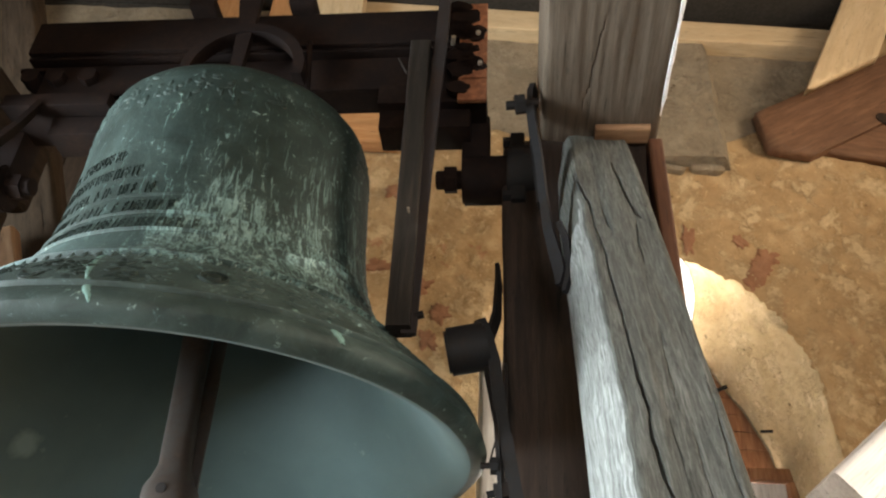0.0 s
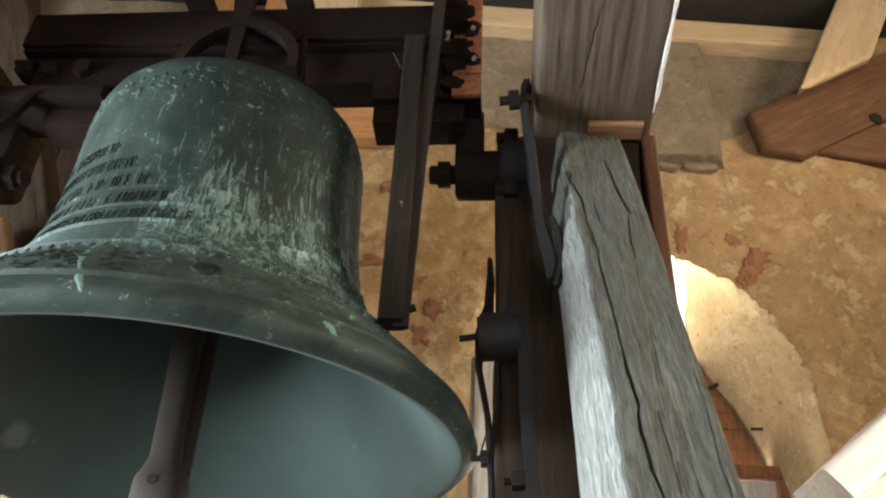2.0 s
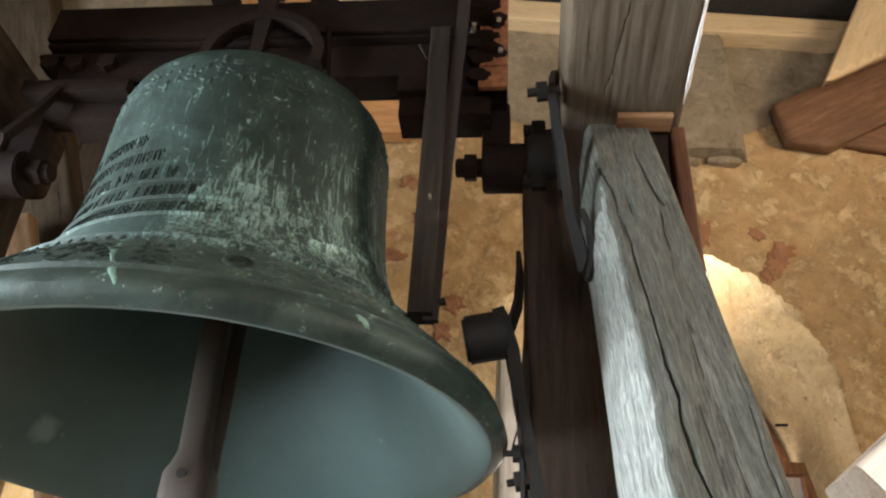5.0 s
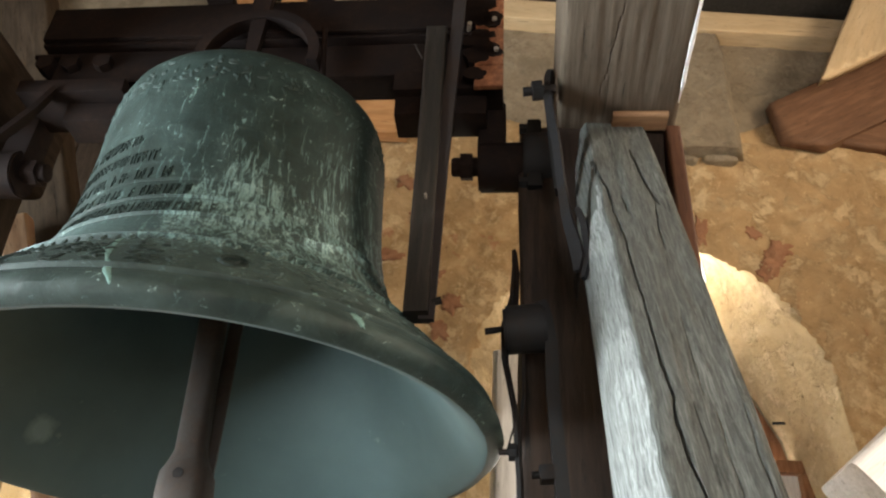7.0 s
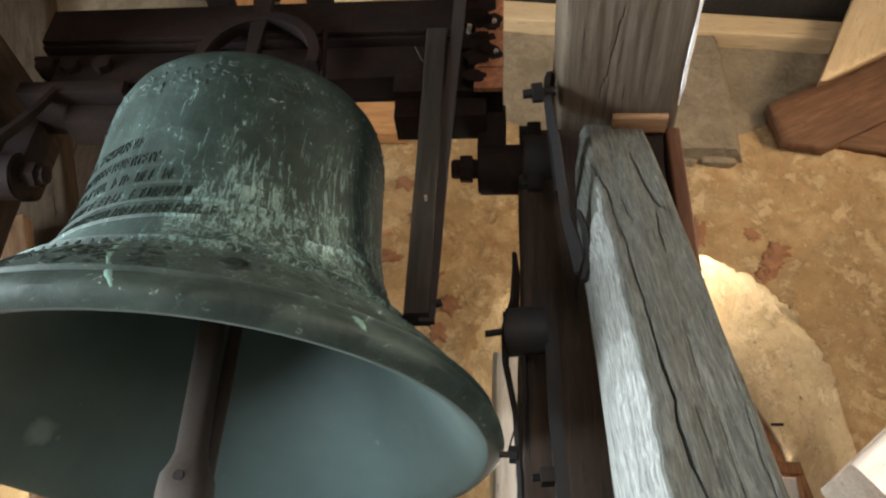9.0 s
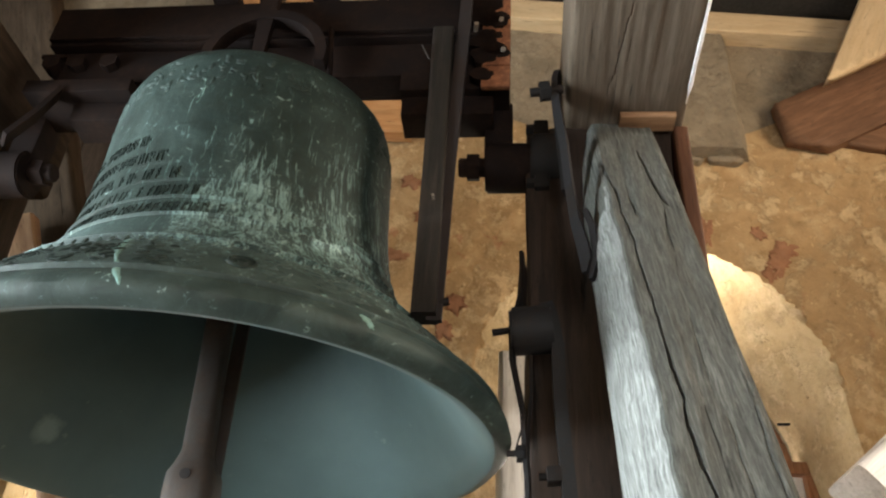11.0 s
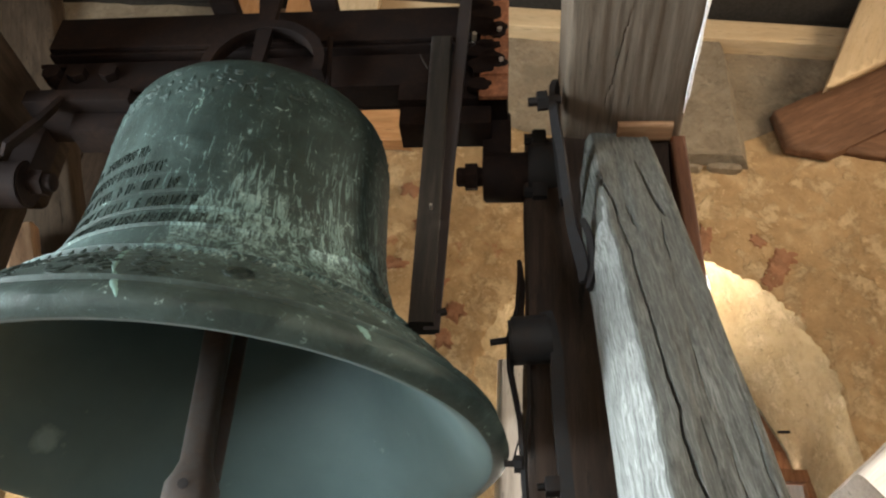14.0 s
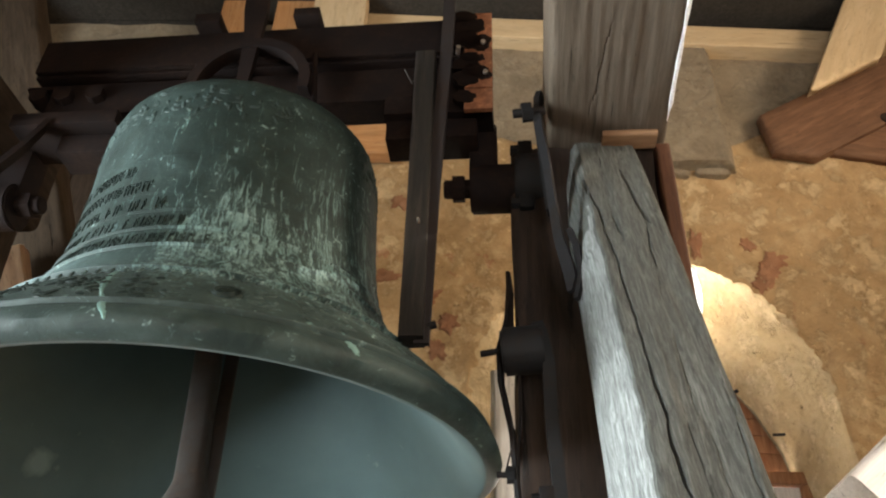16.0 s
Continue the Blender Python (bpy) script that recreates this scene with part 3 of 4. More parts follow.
def patch(name, x, z, sx, sz, mat, seed):
    """A worn brick face that shows through the plaster, following the wall's surface."""
    bm = bmesh.new()
    rings = [[bm.verts.new((x, WALL_Y + wall_dent(Vector((x, 0, z))) - 0.005, z))]]
    for k in range(1, 6):
        ring = []
        for j in range(56):
            a = 2 * math.pi * j / 56
            e = 1 + 0.6 * noise.noise(Vector((math.cos(a) * 1.5 + seed * 3.1, math.sin(a) * 1.5, seed * 1.7))) + 0.45 * noise.fractal(Vector((math.cos(a) * 3.3 + seed * 2.3, math.sin(a) * 3.3, 3)), 0.7, 2.1, 4)
            px, pz = x + sx * e * k / 5 * math.cos(a), z + sz * e * k / 5 * math.sin(a)
            ring.append(bm.verts.new((px, WALL_Y + wall_dent(Vector((px, 0, pz))) - (0.005 + 0.0005 * seed if k < 5 else -0.004), pz)))
        rings.append(ring)
    for a, b in zip(rings, rings[1:]):
        for j in range(56):
            n = (j + 1) % 56
            bm.faces.new((a[0], b[j], b[n]) if len(a) == 1 else (a[j], b[j], b[n], a[n]))
    return part(name, bm, mat, north, shade=60)


# bare bricks where the plaster has fallen, and stones under the pier
for i, (x, z, sx, sz) in enumerate([(1.115, 3.83, 0.035, 0.085), (1.36, 3.83, 0.042, 0.045), (1.468, 3.745, 0.062, 0.05), (1.425, 3.675, 0.05, 0.06), (1.38, 3.605, 0.036, 0.055),
                                    (-0.13, 3.52, 0.06, 0.05), (-0.03, 3.38, 0.05, 0.05), (-0.20, 3.86, 0.05, 0.04), (-0.08, 3.25, 0.04, 0.05), (-0.33, 3.62, 0.06, 0.04), (-0.28, 4.05, 0.05, 0.04)]):
    patch("brick", x, z, sx, sz, BRICK, i + 1)
for i, (x, z, sx, sz) in enumerate([(1.25, 4.232, 0.085, 0.026), (1.08, 4.225, 0.06, 0.022)]):
    lump("stone", (x, WALL_Y - 0.035, z), (sx, 0.03, sz * 0.8), RENDER_GREY, north, i + 30)


def window():
    """The boarded shutter and its frame at the outer end of the embrasure."""
    w = thing("window_shutter", "reddish brown wooden shutter and frame in the arched window", "shutter", pose(0, 0, 0))
    y = IN_Y - 0.07
    part("jamb", box((1.525, y - 0.03, 1.7), (1.578, y + 0.03, 2.82), 0.006), OAK_RED, w)
    part("rail", box((1.15, y - 0.03, 2.822), (1.578, y + 0.03, 2.878), 0.006), OAK_RED, w)
    for i in range(7):
        z = 2.84 + 0.085 * i
        part("slat", box((0.98, IN_Y + 0.035, z), (1.62, IN_Y + 0.06, z + 0.083), 0.004), OAK_RED, w)
    part("catch", rod((1.44, y - 0.03, 3.045), (1.49, y - 0.05, 3.04), 0.007, 8), IRON, w, "black iron catch")
    part("hinge_pin", rod((1.27, y + 0.03, 3.255), (1.335, y + 0.0, 3.275), 0.010, 8), IRON, w, "black iron pin")
    part("glazing_frame", box((1.1, y + 0.005, 1.8), (1.523, y + 0.02, 2.818), 0.003), PALE, w)


window()


# ---- timber round the wall head ----
def free_timber(name, a, b, w, d, mat, label, category, front, seed, **kw):
    m, n = along(a, b, front)
    group = kw.pop("group", "")
    return solid(name, timber(n, w, d, seed, **kw), mat, label, category, m=m, group=group, shade=35)


free_timber("wall_plate", (-0.57, 3.085, 5.222), (2.04, 3.085, 5.118), 0.15, 0.11, PINE, "pale new pine beam along the wall head", "beam", (0, -1, 0), 1, rough=0.0015, bevel=0.006)
pine = free_timber("pine_strut", (1.827, 2.89, 4.495), (2.217, 2.89, 5.29), 0.26, 0.06, PINE, "pale new pine strut leaning under the ceiling", "strut", (0, -1, 0), 2, rough=0.0015, bevel=0.006)
free_timber("pine_strut", (-0.655, 2.94, 4.7), (-0.655, 2.94, 5.30), 0.285, 0.10, PINE, "pale new pine upright under the ceiling", "strut", (0, -1, 0), 3, rough=0.0015, bevel=0.006)
free_timber("softwood_upright", (-0.91, 3.0, 4.7), (-0.91, 3.0, 5.30), 0.22, 0.1, PINE_WARM, "orange softwood upright behind the bell yoke", "strut", (0, -1, 0), 4, bevel=0.006)
free_timber("softwood_upright", (-1.24, 3.0, 4.7), (-1.24, 3.0, 5.30), 0.16, 0.1, PINE_WARM, "orange softwood upright behind the bell yoke", "strut", (0, -1, 0), 5, bevel=0.006)
free_timber("cross_timber", (-1.46, 3.10, 4.41), (-0.29, 3.10, 4.41), 0.25, 0.08, PINE_WARM, "orange softwood cross timber behind the bell", "beam", (0, -1, 0), 6, bevel=0.008)
rafter = free_timber("rafter", (1.437, 3.09, 4.312), (3.609, 3.09, 5.609), 0.359, 0.06, RAFTER, "reddish brown old rafter let into the wall", "rafter", (0, -1, 0), 7, rough=0.005, bevel=0.004)
tie = free_timber("tie_beam", (1.365, 3.115, 4.525), (3.70, 3.115, 4.198), 0.272, 0.055, RAFTER, "reddish brown old tie beam let into the rubble wall", "beam", (0, -1, 0), 9, rough=0.006, bevel=0.005)


def trim_end(ob, lines):
    """Saws a timber's foot along upright planes given by two points (x, z) each, keeping what lies right of or above them."""
    bm = bmesh.new()
    bm.from_mesh(ob.data)
    back = ob.matrix_world.inverted()
    for (ax, az), (bx, bz) in lines:
        n = Vector((-(bz - az), 0, bx - ax))
        cut = bmesh.ops.bisect_plane(bm, geom=bm.verts[:] + bm.edges[:] + bm.faces[:], plane_co=back @ Vector((ax, 2.8, az)), plane_no=back.to_3x3() @ n, clear_inner=True)
        edges = [e for e in cut["geom_cut"] if isinstance(e, bmesh.types.BMEdge)]
        bmesh.ops.contextual_create(bm, geom=edges)
    bm.to_mesh(ob.data)
    bm.free()


trim_end(rafter, [((1.533, 4.585), (1.566, 4.332)), ((1.566, 4.343), (2.157, 4.248))])
trim_end(tie, [((1.59, 4.585), (1.61, 4.332)), ((1.566, 4.413), (2.157, 4.318))])
part("knot", rod((2.178, 3.07, 4.573), (2.178, 3.055, 4.573), 0.036, 18, bevel=0.004), OAK_DARK, rafter, "dark round knot", m=rafter.matrix_world.inverted())
trim_end(pine, [((1.25, 4.285), (3.03, 5.348))])
free_timber("corner_post", (-2.52, 2.85, 0), (-2.52, 2.85, 5.29), 0.26, 0.26, OAK_DULL, "dark old timber post against the wall", "post", (0, -1, 0), 8, rough=0.006)


def wall_shade_boards():
    """Dark rough planks added over the wall beside the bell, below the grey render, to stand in for its shade."""
    b = thing("wall_shade_panel", "dark brown planks standing in for the shaded wall behind the bell", "boarding")
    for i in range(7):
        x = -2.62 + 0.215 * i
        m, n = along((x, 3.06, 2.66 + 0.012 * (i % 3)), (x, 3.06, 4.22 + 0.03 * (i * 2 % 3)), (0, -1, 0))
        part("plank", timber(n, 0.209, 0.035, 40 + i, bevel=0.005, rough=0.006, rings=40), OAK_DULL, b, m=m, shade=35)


wall_shade_boards()
free_timber("old_brace", (-1.27, 2.3, 2.6), (-2.32, 2.3, 5.29), 0.34, 0.16, OAK_UMBER, "dull brown old timber brace leaning under the ceiling", "brace", (0, -1, 0), 51, rough=0.008, bevel=0.02)
free_timber("old_stub_post", (-0.30, 2.75, 0), (-1.419, 2.15, 3.045), 0.085, 0.07, OAK_BROWN, "pale brown old timber stub post beside the bell", "post", (0, -1, 0), 52, rough=0.012, bevel=0.015)


# ---- bell frame ----
def frame_timber(parent, name, a, b, w, d, mat, front, seed, label="", **kw):
    m, n = along(a, b, front)
    return part(name, timber(n, w, d, seed, **kw), mat, parent, label, m=m, shade=35)


def bell_frame(sign):
    fr = thing("bell_trestle", "old oak trestle with grey weathered beam and strut" if sign > 0 else "dark old oak trestle under the bell yoke", "trestle", F, "bell trestles")
    xm = 0.882 * sign
    frame_timber(fr, "head_beam", (xm, -1.5, 3.11), (xm, 1.1 if sign > 0 else 0.22, 3.11), 0.286, 0.28, OAK_BEAM if sign > 0 else OAK_DULL, (0, 0, -1), 11 if sign > 0 else 12, "grey brown weathered head beam" if sign > 0 else "dull brown head beam", rough=0.005, rings=300 if sign > 0 else 30, per_side=18 if sign > 0 else 4, bevel=0.018,
                 cracks=[([(1.06, 0.55), (1.2, 0.60), (1.36, 0.665)], 0.0013, 0.008)] if sign > 0 else ())
    px, pw = (0.825, 0.35) if sign > 0 else (-0.978, 0.35)
    frame_timber(fr, "post", (px, 0.10, 0.0), (px, 0.10, 2.97), pw, 0.28, OAK_DARK if sign > 0 else OAK_DULL, (0, -1, 0), 13, "dark brown post with ragged edges", rough=0.018, rings=140)
    # near strut, weathered grey, leaning back up to the head beam
    b = 0.505
    x = 0.872 * sign
    y0 = -0.06
    up = Vector((0, b, 1)).normalized()
    nrm = Vector((0, -1, b)).normalized()
    top = Vector((x, y0, 2.97)) - nrm * 0.10
    top.x -= 0.012 * sign
    foot = top - up * 2.75 + Vector((0.032 * sign, 0, 0))
    cracks = [([(1.1, 0.60), (1.40, 0.50), (1.55, 0.43), (1.60, 0.407), (1.66, 0.373), (1.75, 0.364), (1.85, 0.347), (1.964, 0.36), (2.09, 0.325), (2.22, 0.316), (2.30, 0.30)], 0.0014, 0.018),
              ([(2.28, 0.31), (2.344, 0.287), (2.475, 0.209), (2.595, 0.149), (2.72, 0.10)], 0.0022, 0.014),
              ([(2.27, 0.99), (2.29, 0.90), (2.313, 0.80), (2.386, 0.74), (2.504, 0.705), (2.60, 0.66)], 0.0028, 0.012), ([(2.12, 0.70), (2.22, 0.72), (2.32, 0.78)], 0.0018, 0.007),
              ([(2.24, 0.47), (2.297, 0.46), (2.36, 0.40)], 0.003, 0.008), ([(1.50, 0.87), (1.62, 0.889), (1.70, 0.911), (1.80, 0.94)], 0.0010, 0.003), ([(1.70, 0.62), (1.95, 0.66)], 0.0010, 0.002), ([(1.45, 0.66), (1.72, 0.70)], 0.0010, 0.002)]
    if sign < 0:
        frame_timber(fr, "sill", (xm, -2.0, 0.15), (xm, 1.3, 0.15), 0.3, 0.3, OAK_BEAM, (0, 0, 1), 17, rough=0.005)
        return fr
    frame_timber(fr, "strut", foot, top, 0.174, 0.2, [OAK_GREY, OAK_LIT_SAP], nrm, 15, "weathered grey strut with long drying cracks", rough=0.005, rings=300 if sign > 0 else 30,
                 cracks=cracks if sign > 0 else (), bevel=0.012, per_side=16 if sign > 0 else 4, wane=(0.036, 0.085))
    # pale strip added on the lower arris to draw the sun's rim light
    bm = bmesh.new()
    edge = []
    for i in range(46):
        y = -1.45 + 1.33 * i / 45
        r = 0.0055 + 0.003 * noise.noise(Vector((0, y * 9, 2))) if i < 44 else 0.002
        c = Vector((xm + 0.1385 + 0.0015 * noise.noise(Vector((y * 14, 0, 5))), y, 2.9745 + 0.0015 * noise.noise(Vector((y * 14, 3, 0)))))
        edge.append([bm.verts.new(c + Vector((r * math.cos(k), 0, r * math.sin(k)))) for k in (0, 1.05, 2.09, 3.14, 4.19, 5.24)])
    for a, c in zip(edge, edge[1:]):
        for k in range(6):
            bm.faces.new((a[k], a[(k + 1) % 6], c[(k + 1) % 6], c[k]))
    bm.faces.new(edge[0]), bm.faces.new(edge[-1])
    part("rim_light_strip", bm, PALE, fr, "pale added strip standing in for sun on the beam edge")
    frame_timber(fr, "cheek_board", (1.018, 0.03, 0.0), (1.018, 0.03, 2.965), 0.035, 0.16, CHEEK, (0, -1, 0), 18, "reddish brown cheek board", rough=0.003, bevel=0.006)
    part("wedge", timber(0.13, 0.018, 0.06, 19, bevel=0.007, rough=0.004, rings=12), OAK_BROWN, fr, "split brown oak wedge", m=along((0.868, -0.078, 2.957), (0.998, -0.076, 2.957), (0, -1, 0))[0])
    frame_timber(fr, "sill", (xm, -2.0, 0.15), (xm, 1.3, 0.15), 0.3, 0.3, OAK_BEAM, (0, 0, 1), 17, rough=0.005)
    return fr


frame_right = bell_frame(1)
frame_left = bell_frame(-1)


def bearing(sign):
    """A pillow bearing with its strap irons on the inner side of the bell frame."""
    g = thing("gudgeon_bearing", "black iron bearing plate with long strap iron on the oak trestle", "bearing", F, "bearings")
    g.matrix_world = F @ Matrix.Translation((0 if sign > 0 else -0.1, 0, 0))
    s = sign
    metal = IRON if s > 0 else STEEL
    plate = part("plate", box((0.664 * s if s > 0 else -0.70, -0.058, 2.78), (0.70 if s > 0 else -0.664, 0.06, 2.99), 0.006), metal, g)
    bm = rod((0.655 * s, 0, 2.882), (0.74 * s, 0, 2.882), 0.085, 28, bevel=0.006)
    part("housing", bm, metal, g)
    for y, z in ((-0.044, 2.968), (-0.044, 2.80), (0.044, 2.968), (0.044, 2.80)):
        part("bolt", rod((0.645 * s, y, z), (0.67 * s, y, z), 0.014, 6), metal, plate)
    if s > 0:
        part("strap", strip([(0.716, -0.175, 3.03), (0.712, -0.185, 2.97), (0.716, -0.195, 2.88), (0.727, -0.202, 2.78), (0.733, -0.205, 2.68), (0.742, -0.21, 2.58), (0.755, -0.215, 2.51), (0.760, -0.217, 2.475), (0.757, -0.217, 2.445)],
                            [0.010, 0.016, 0.020, 0.018, 0.018, 0.021, 0.026, 0.024, 0.010], 0.01, (0.85, -0.5, 0)), STRAP_IRON, g, "grey forged strap iron")
        part("strap_fork", strip([(0.764, -0.21, 2.60), (0.776, -0.215, 2.555), (0.780, -0.22, 2.48), (0.768, -0.222, 2.425)], [0.012, 0.014, 0.014, 0.008], 0.012, (0.85, -0.5, 0)), STRAP_IRON, g)
        part("strap_root", strip([(0.722, -0.165, 3.035), (0.716, -0.175, 2.99), (0.714, -0.165, 2.93), (0.722, -0.14, 2.84), (0.732, -0.11, 2.72)], [0.03, 0.055, 0.06, 0.045, 0.03], 0.014, (0.2, 1, 0)), IRON, g)
        stud = part("stud", rod((0.655, -0.19, 2.952), (0.73, -0.19, 2.960), 0.011, 12), IRON, g)
        part("nut", rod((0.676, -0.19, 2.954), (0.70, -0.19, 2.957), 0.024, 6), IRON, stud)
    return g


bearing(1)
bearing(-1)


# ---- bell ----
R = 0.606
OUTER = [(0.975, 0.0), (1.005, 0.008), (1.028, 0.032), (1.02, 0.06), (0.973, 0.12), (0.902, 0.2), (0.86, 0.243), (0.815, 0.287), (0.778, 0.315), (0.755, 0.335), (0.712, 0.375), (0.676, 0.42), (0.642, 0.48),
         (0.614, 0.55), (0.592, 0.62), (0.577, 0.7), (0.566, 0.8), (0.560, 0.9), (0.556, 1.0), (0.554, 1.1), (0.547, 1.2), (0.540, 1.265), (0.525, 1.308), (0.505, 1.338), (0.46, 1.364), (0.40, 1.381), (0.198, 1.4), (0.0, 1.4)]
INNER = [(0.975, 0.0), (0.955, 0.004), (0.90, 0.05), (0.835, 0.14), (0.75, 0.25), (0.665, 0.36), (0.60, 0.48), (0.555, 0.62), (0.525, 0.8), (0.515, 1.0), (0.50, 1.15), (0.45, 1.25), (0.3, 1.3), (0.0, 1.31)]


def outer_radius(h):
    return float(np.interp(h, [z for _, z in OUTER], [r for r, _ in OUTER]))


def bell():
    b = thing("church_bell", "large bronze church bell with green patina and pale run-off streaks", "bell", pose(-0.5176, 1.6086, 2.1453, 0.55, -0.91, 0))
    fine = []
    for (r0, z0), (r1, z1) in zip(OUTER, OUTER[1:]):
        k = max(1, int(math.hypot(r1 - r0, z1 - z0) / 0.02))
        fine += [(R * (r0 + (r1 - r0) * i / k), R * (z0 + (z1 - z0) * i / k)) for i in range(k)]
    fine.append((0.0, R * 1.4))
    part("bell_wall", lathe(fine, 200, wobble=0.0012), BRONZE, b, shade=60)
    part("bell_inside", lathe([(r * R, z * R) for r, z in INNER], 120), BRONZE_IN, b, "dull grey green inner wall", shade=80)
    # mouldings
    for h, w in ((0.092, 0.0016), (0.332, 0.0014), (0.50, 0.0006), (0.585, 0.0006), (0.67, 0.0006), (0.755, 0.0006), (0.84, 0.0006), (0.925, 0.0012)):
        bm = bmesh.new()
        prof = []
        for k in range(7):
            a = math.pi * k / 6
            prof.append((outer_radius(h + 0.012 * math.cos(a)) * R + w * math.sin(a) - 0.001, (h - 0.012 * math.cos(a)) * R))
        part("moulding", lathe(prof, 160, bm), BRONZE, b, shade=60)
    # cord of beads over the sound bow
    bm = bmesh.new()
    for k in range(120):
        a = 2 * math.pi * k / 120
        r = outer_radius(0.318) * R + 0.003
        m = Matrix.Translation((r * math.cos(a), r * math.sin(a), 0.318 * R)) @ Matrix.Rotation(a, 4, "Z") @ pose(0, 0, 0, 35, 0, 0) @ Matrix.Diagonal((0.003, 0.0105, 0.004, 1))
        bmesh.ops.create_icosphere(bm, subdivisions=1, radius=1, matrix=m)
    tagged(part("bead_cord", bm, BRONZE, b, shade=60), "", kind="stuff")
    # raised lettering too worn to read: short bars in rows, and a leaf frieze on the sound bow
    verts, faces = [], []
    rng = random.Random(5)
    def bar(a, h, da, dh, proud):
        base = len(verts)
        for dz, dr in ((-dh, -0.002), (dh, -0.002), (dh * 0.8, proud), (-dh * 0.8, proud)):
            for s in (-1, 1):
                r = outer_radius(h + dz) * R + dr
                k = 0.85 if dr > 0 else 1.0
                verts.append((r * math.cos(a + s * da * k), r * math.sin(a + s * da * k), (h + dz) * R))
        for f in ((0, 1, 3, 2), (2, 3, 5, 4), (4, 5, 7, 6), (6, 7, 1, 0), (0, 2, 4, 6), (1, 7, 5, 3)):
            faces.append([base + i for i in f])
    for row, h in enumerate((0.542, 0.627, 0.712, 0.797, 0.882)):
        a = radians(150 + 4 * row)
        while a < radians(280 - 8 * row):
            w = rng.uniform(0.008, 0.019)
            if rng.random() > 0.14:
                kind = rng.random()
                if kind < 0.5:
                    bar(a, h, w * 0.35, 0.028, 0.0017)
                    bar(a + w, h + rng.choice((-0.017, 0.0, 0.017)), w * 0.6, 0.009, 0.0014)
                else:
                    bar(a, h, w * 0.8, 0.008, 0.0014)
                    bar(a, h + 0.02, w * 0.8, 0.006, 0.0014)
                    bar(a - w * 0.5, h, w * 0.25, 0.027, 0.0017)
            a += w * 2.5
    lettering = bpy.data.meshes.new("inscription")
    lettering.from_pydata(verts, [], faces)
    lettering.materials.append(BRONZE_DARK)
    ob = new("inscription", lettering)
    ob.parent = b
    tagged(ob, "rows of worn raised lettering", kind="stuff")
    bm = bmesh.new()
    plain = bmesh.new()
    for clump in range(26):
        mid = 2 * math.pi * clump / 26
        for k in range(46):
            a = mid + rng.uniform(-0.095, 0.095)
            h = 0.205 - 0.03 * math.cos((a - mid) / 0.105 * math.pi / 2) + rng.uniform(-0.055, 0.08)
            r = outer_radius(h) * R
            m = Matrix.Translation((r * math.cos(a), r * math.sin(a), h * R)) @ Matrix.Rotation(a, 4, "Z") @ pose(0, 0, 0, rng.uniform(-70, 70), -42, 0) @ Matrix.Diagonal((0.0030 if 3.3 < a < radians(277) else 0.0022, rng.uniform(0.006, 0.015), rng.uniform(0.003, 0.007), 1))
            bmesh.ops.create_icosphere(bm if 3.3 < a < radians(277) else plain, subdivisions=1, radius=1, matrix=m)
    tagged(part("leaf_frieze", bm, BRONZE_DARK, b, shade=60), "dark raised leaf frieze on the sound bow", kind="stuff")
    shoulder = bmesh.new()
    for k in range(420):
        a, h = rng.uniform(0, 2 * math.pi), rng.gauss(1.19, 0.035)
        r = outer_radius(h) * R
        m = Matrix.Translation((r * math.cos(a), r * math.sin(a), h * R)) @ Matrix.Rotation(a, 4, "Z") @ pose(0, 0, 0, rng.uniform(-80, 80), 4, 0) @ Matrix.Diagonal((0.0022, rng.uniform(0.006, 0.016), rng.uniform(0.004, 0.008), 1))
        bmesh.ops.create_icosphere(shoulder, subdivisions=1, radius=1, matrix=m)
    tagged(part("shoulder_frieze", shoulder, BRONZE, b, shade=60), "worn leaf frieze round the bell's shoulder", kind="stuff")
    tagged(part("worn_frieze", plain, BRONZE, b, shade=60), "worn raised leaf frieze on the sound bow", kind="stuff")
    # thick runs of green patina down the sound bow
    for line in ([(-94.5, 0.315, 0.004), (-93.5, 0.27, 0.007), (-92.4, 0.22, 0.010), (-91.0, 0.17, 0.006), (-89.6, 0.13, 0.005), (-88.4, 0.085, 0.010), (-87.2, 0.05, 0.008), (-86.8, 0.03, 0.003)],
                 [(-53.6, 0.13, 0.004), (-53.2, 0.10, 0.011), (-53.0, 0.07, 0.012), (-52.6, 0.045, 0.006)], [(-95.2, 0.225, 0.003), (-93.6, 0.215, 0.004), (-92.4, 0.21, 0.004)]):
        bm = bmesh.new()
        rows = []
        for i in range(41):
            f = i / 40 * (len(line) - 1)
            k = min(int(f), len(line) - 2)
            deg, h, w = [p + (q - p) * (f - k) for p, q in zip(line[k], line[k + 1])]
            row = []
            for j in range(7):
                u = j / 3 - 1
                a = radians(deg) + u * w * (0.75 + 0.7 * noise.noise(Vector((deg + i * 0.37, u * 2, 4)))) / (outer_radius(h) * R)
                hh = h + 0.006 * noise.noise(Vector((u * 2.3, i * 0.6, deg)))
                r = outer_radius(hh) * R + (0.0022 * (1 - u * u) - 0.0006) + 0.0006 * noise.noise(Vector((j * 1.7, i * 0.9, 1)))
                row.append(bm.verts.new((r * math.cos(a), r * math.sin(a), hh * R)))
            rows.append(row)
        for p, q in zip(rows, rows[1:]):
            for j in range(6):
                bm.faces.new((p[j], p[j + 1], q[j + 1], q[j]))
        part("patina_run", bm, PATINA, b, "crusted mint green patina run", shade=60)
    # a round cast medallion
    a, h = radians(-72), 0.20
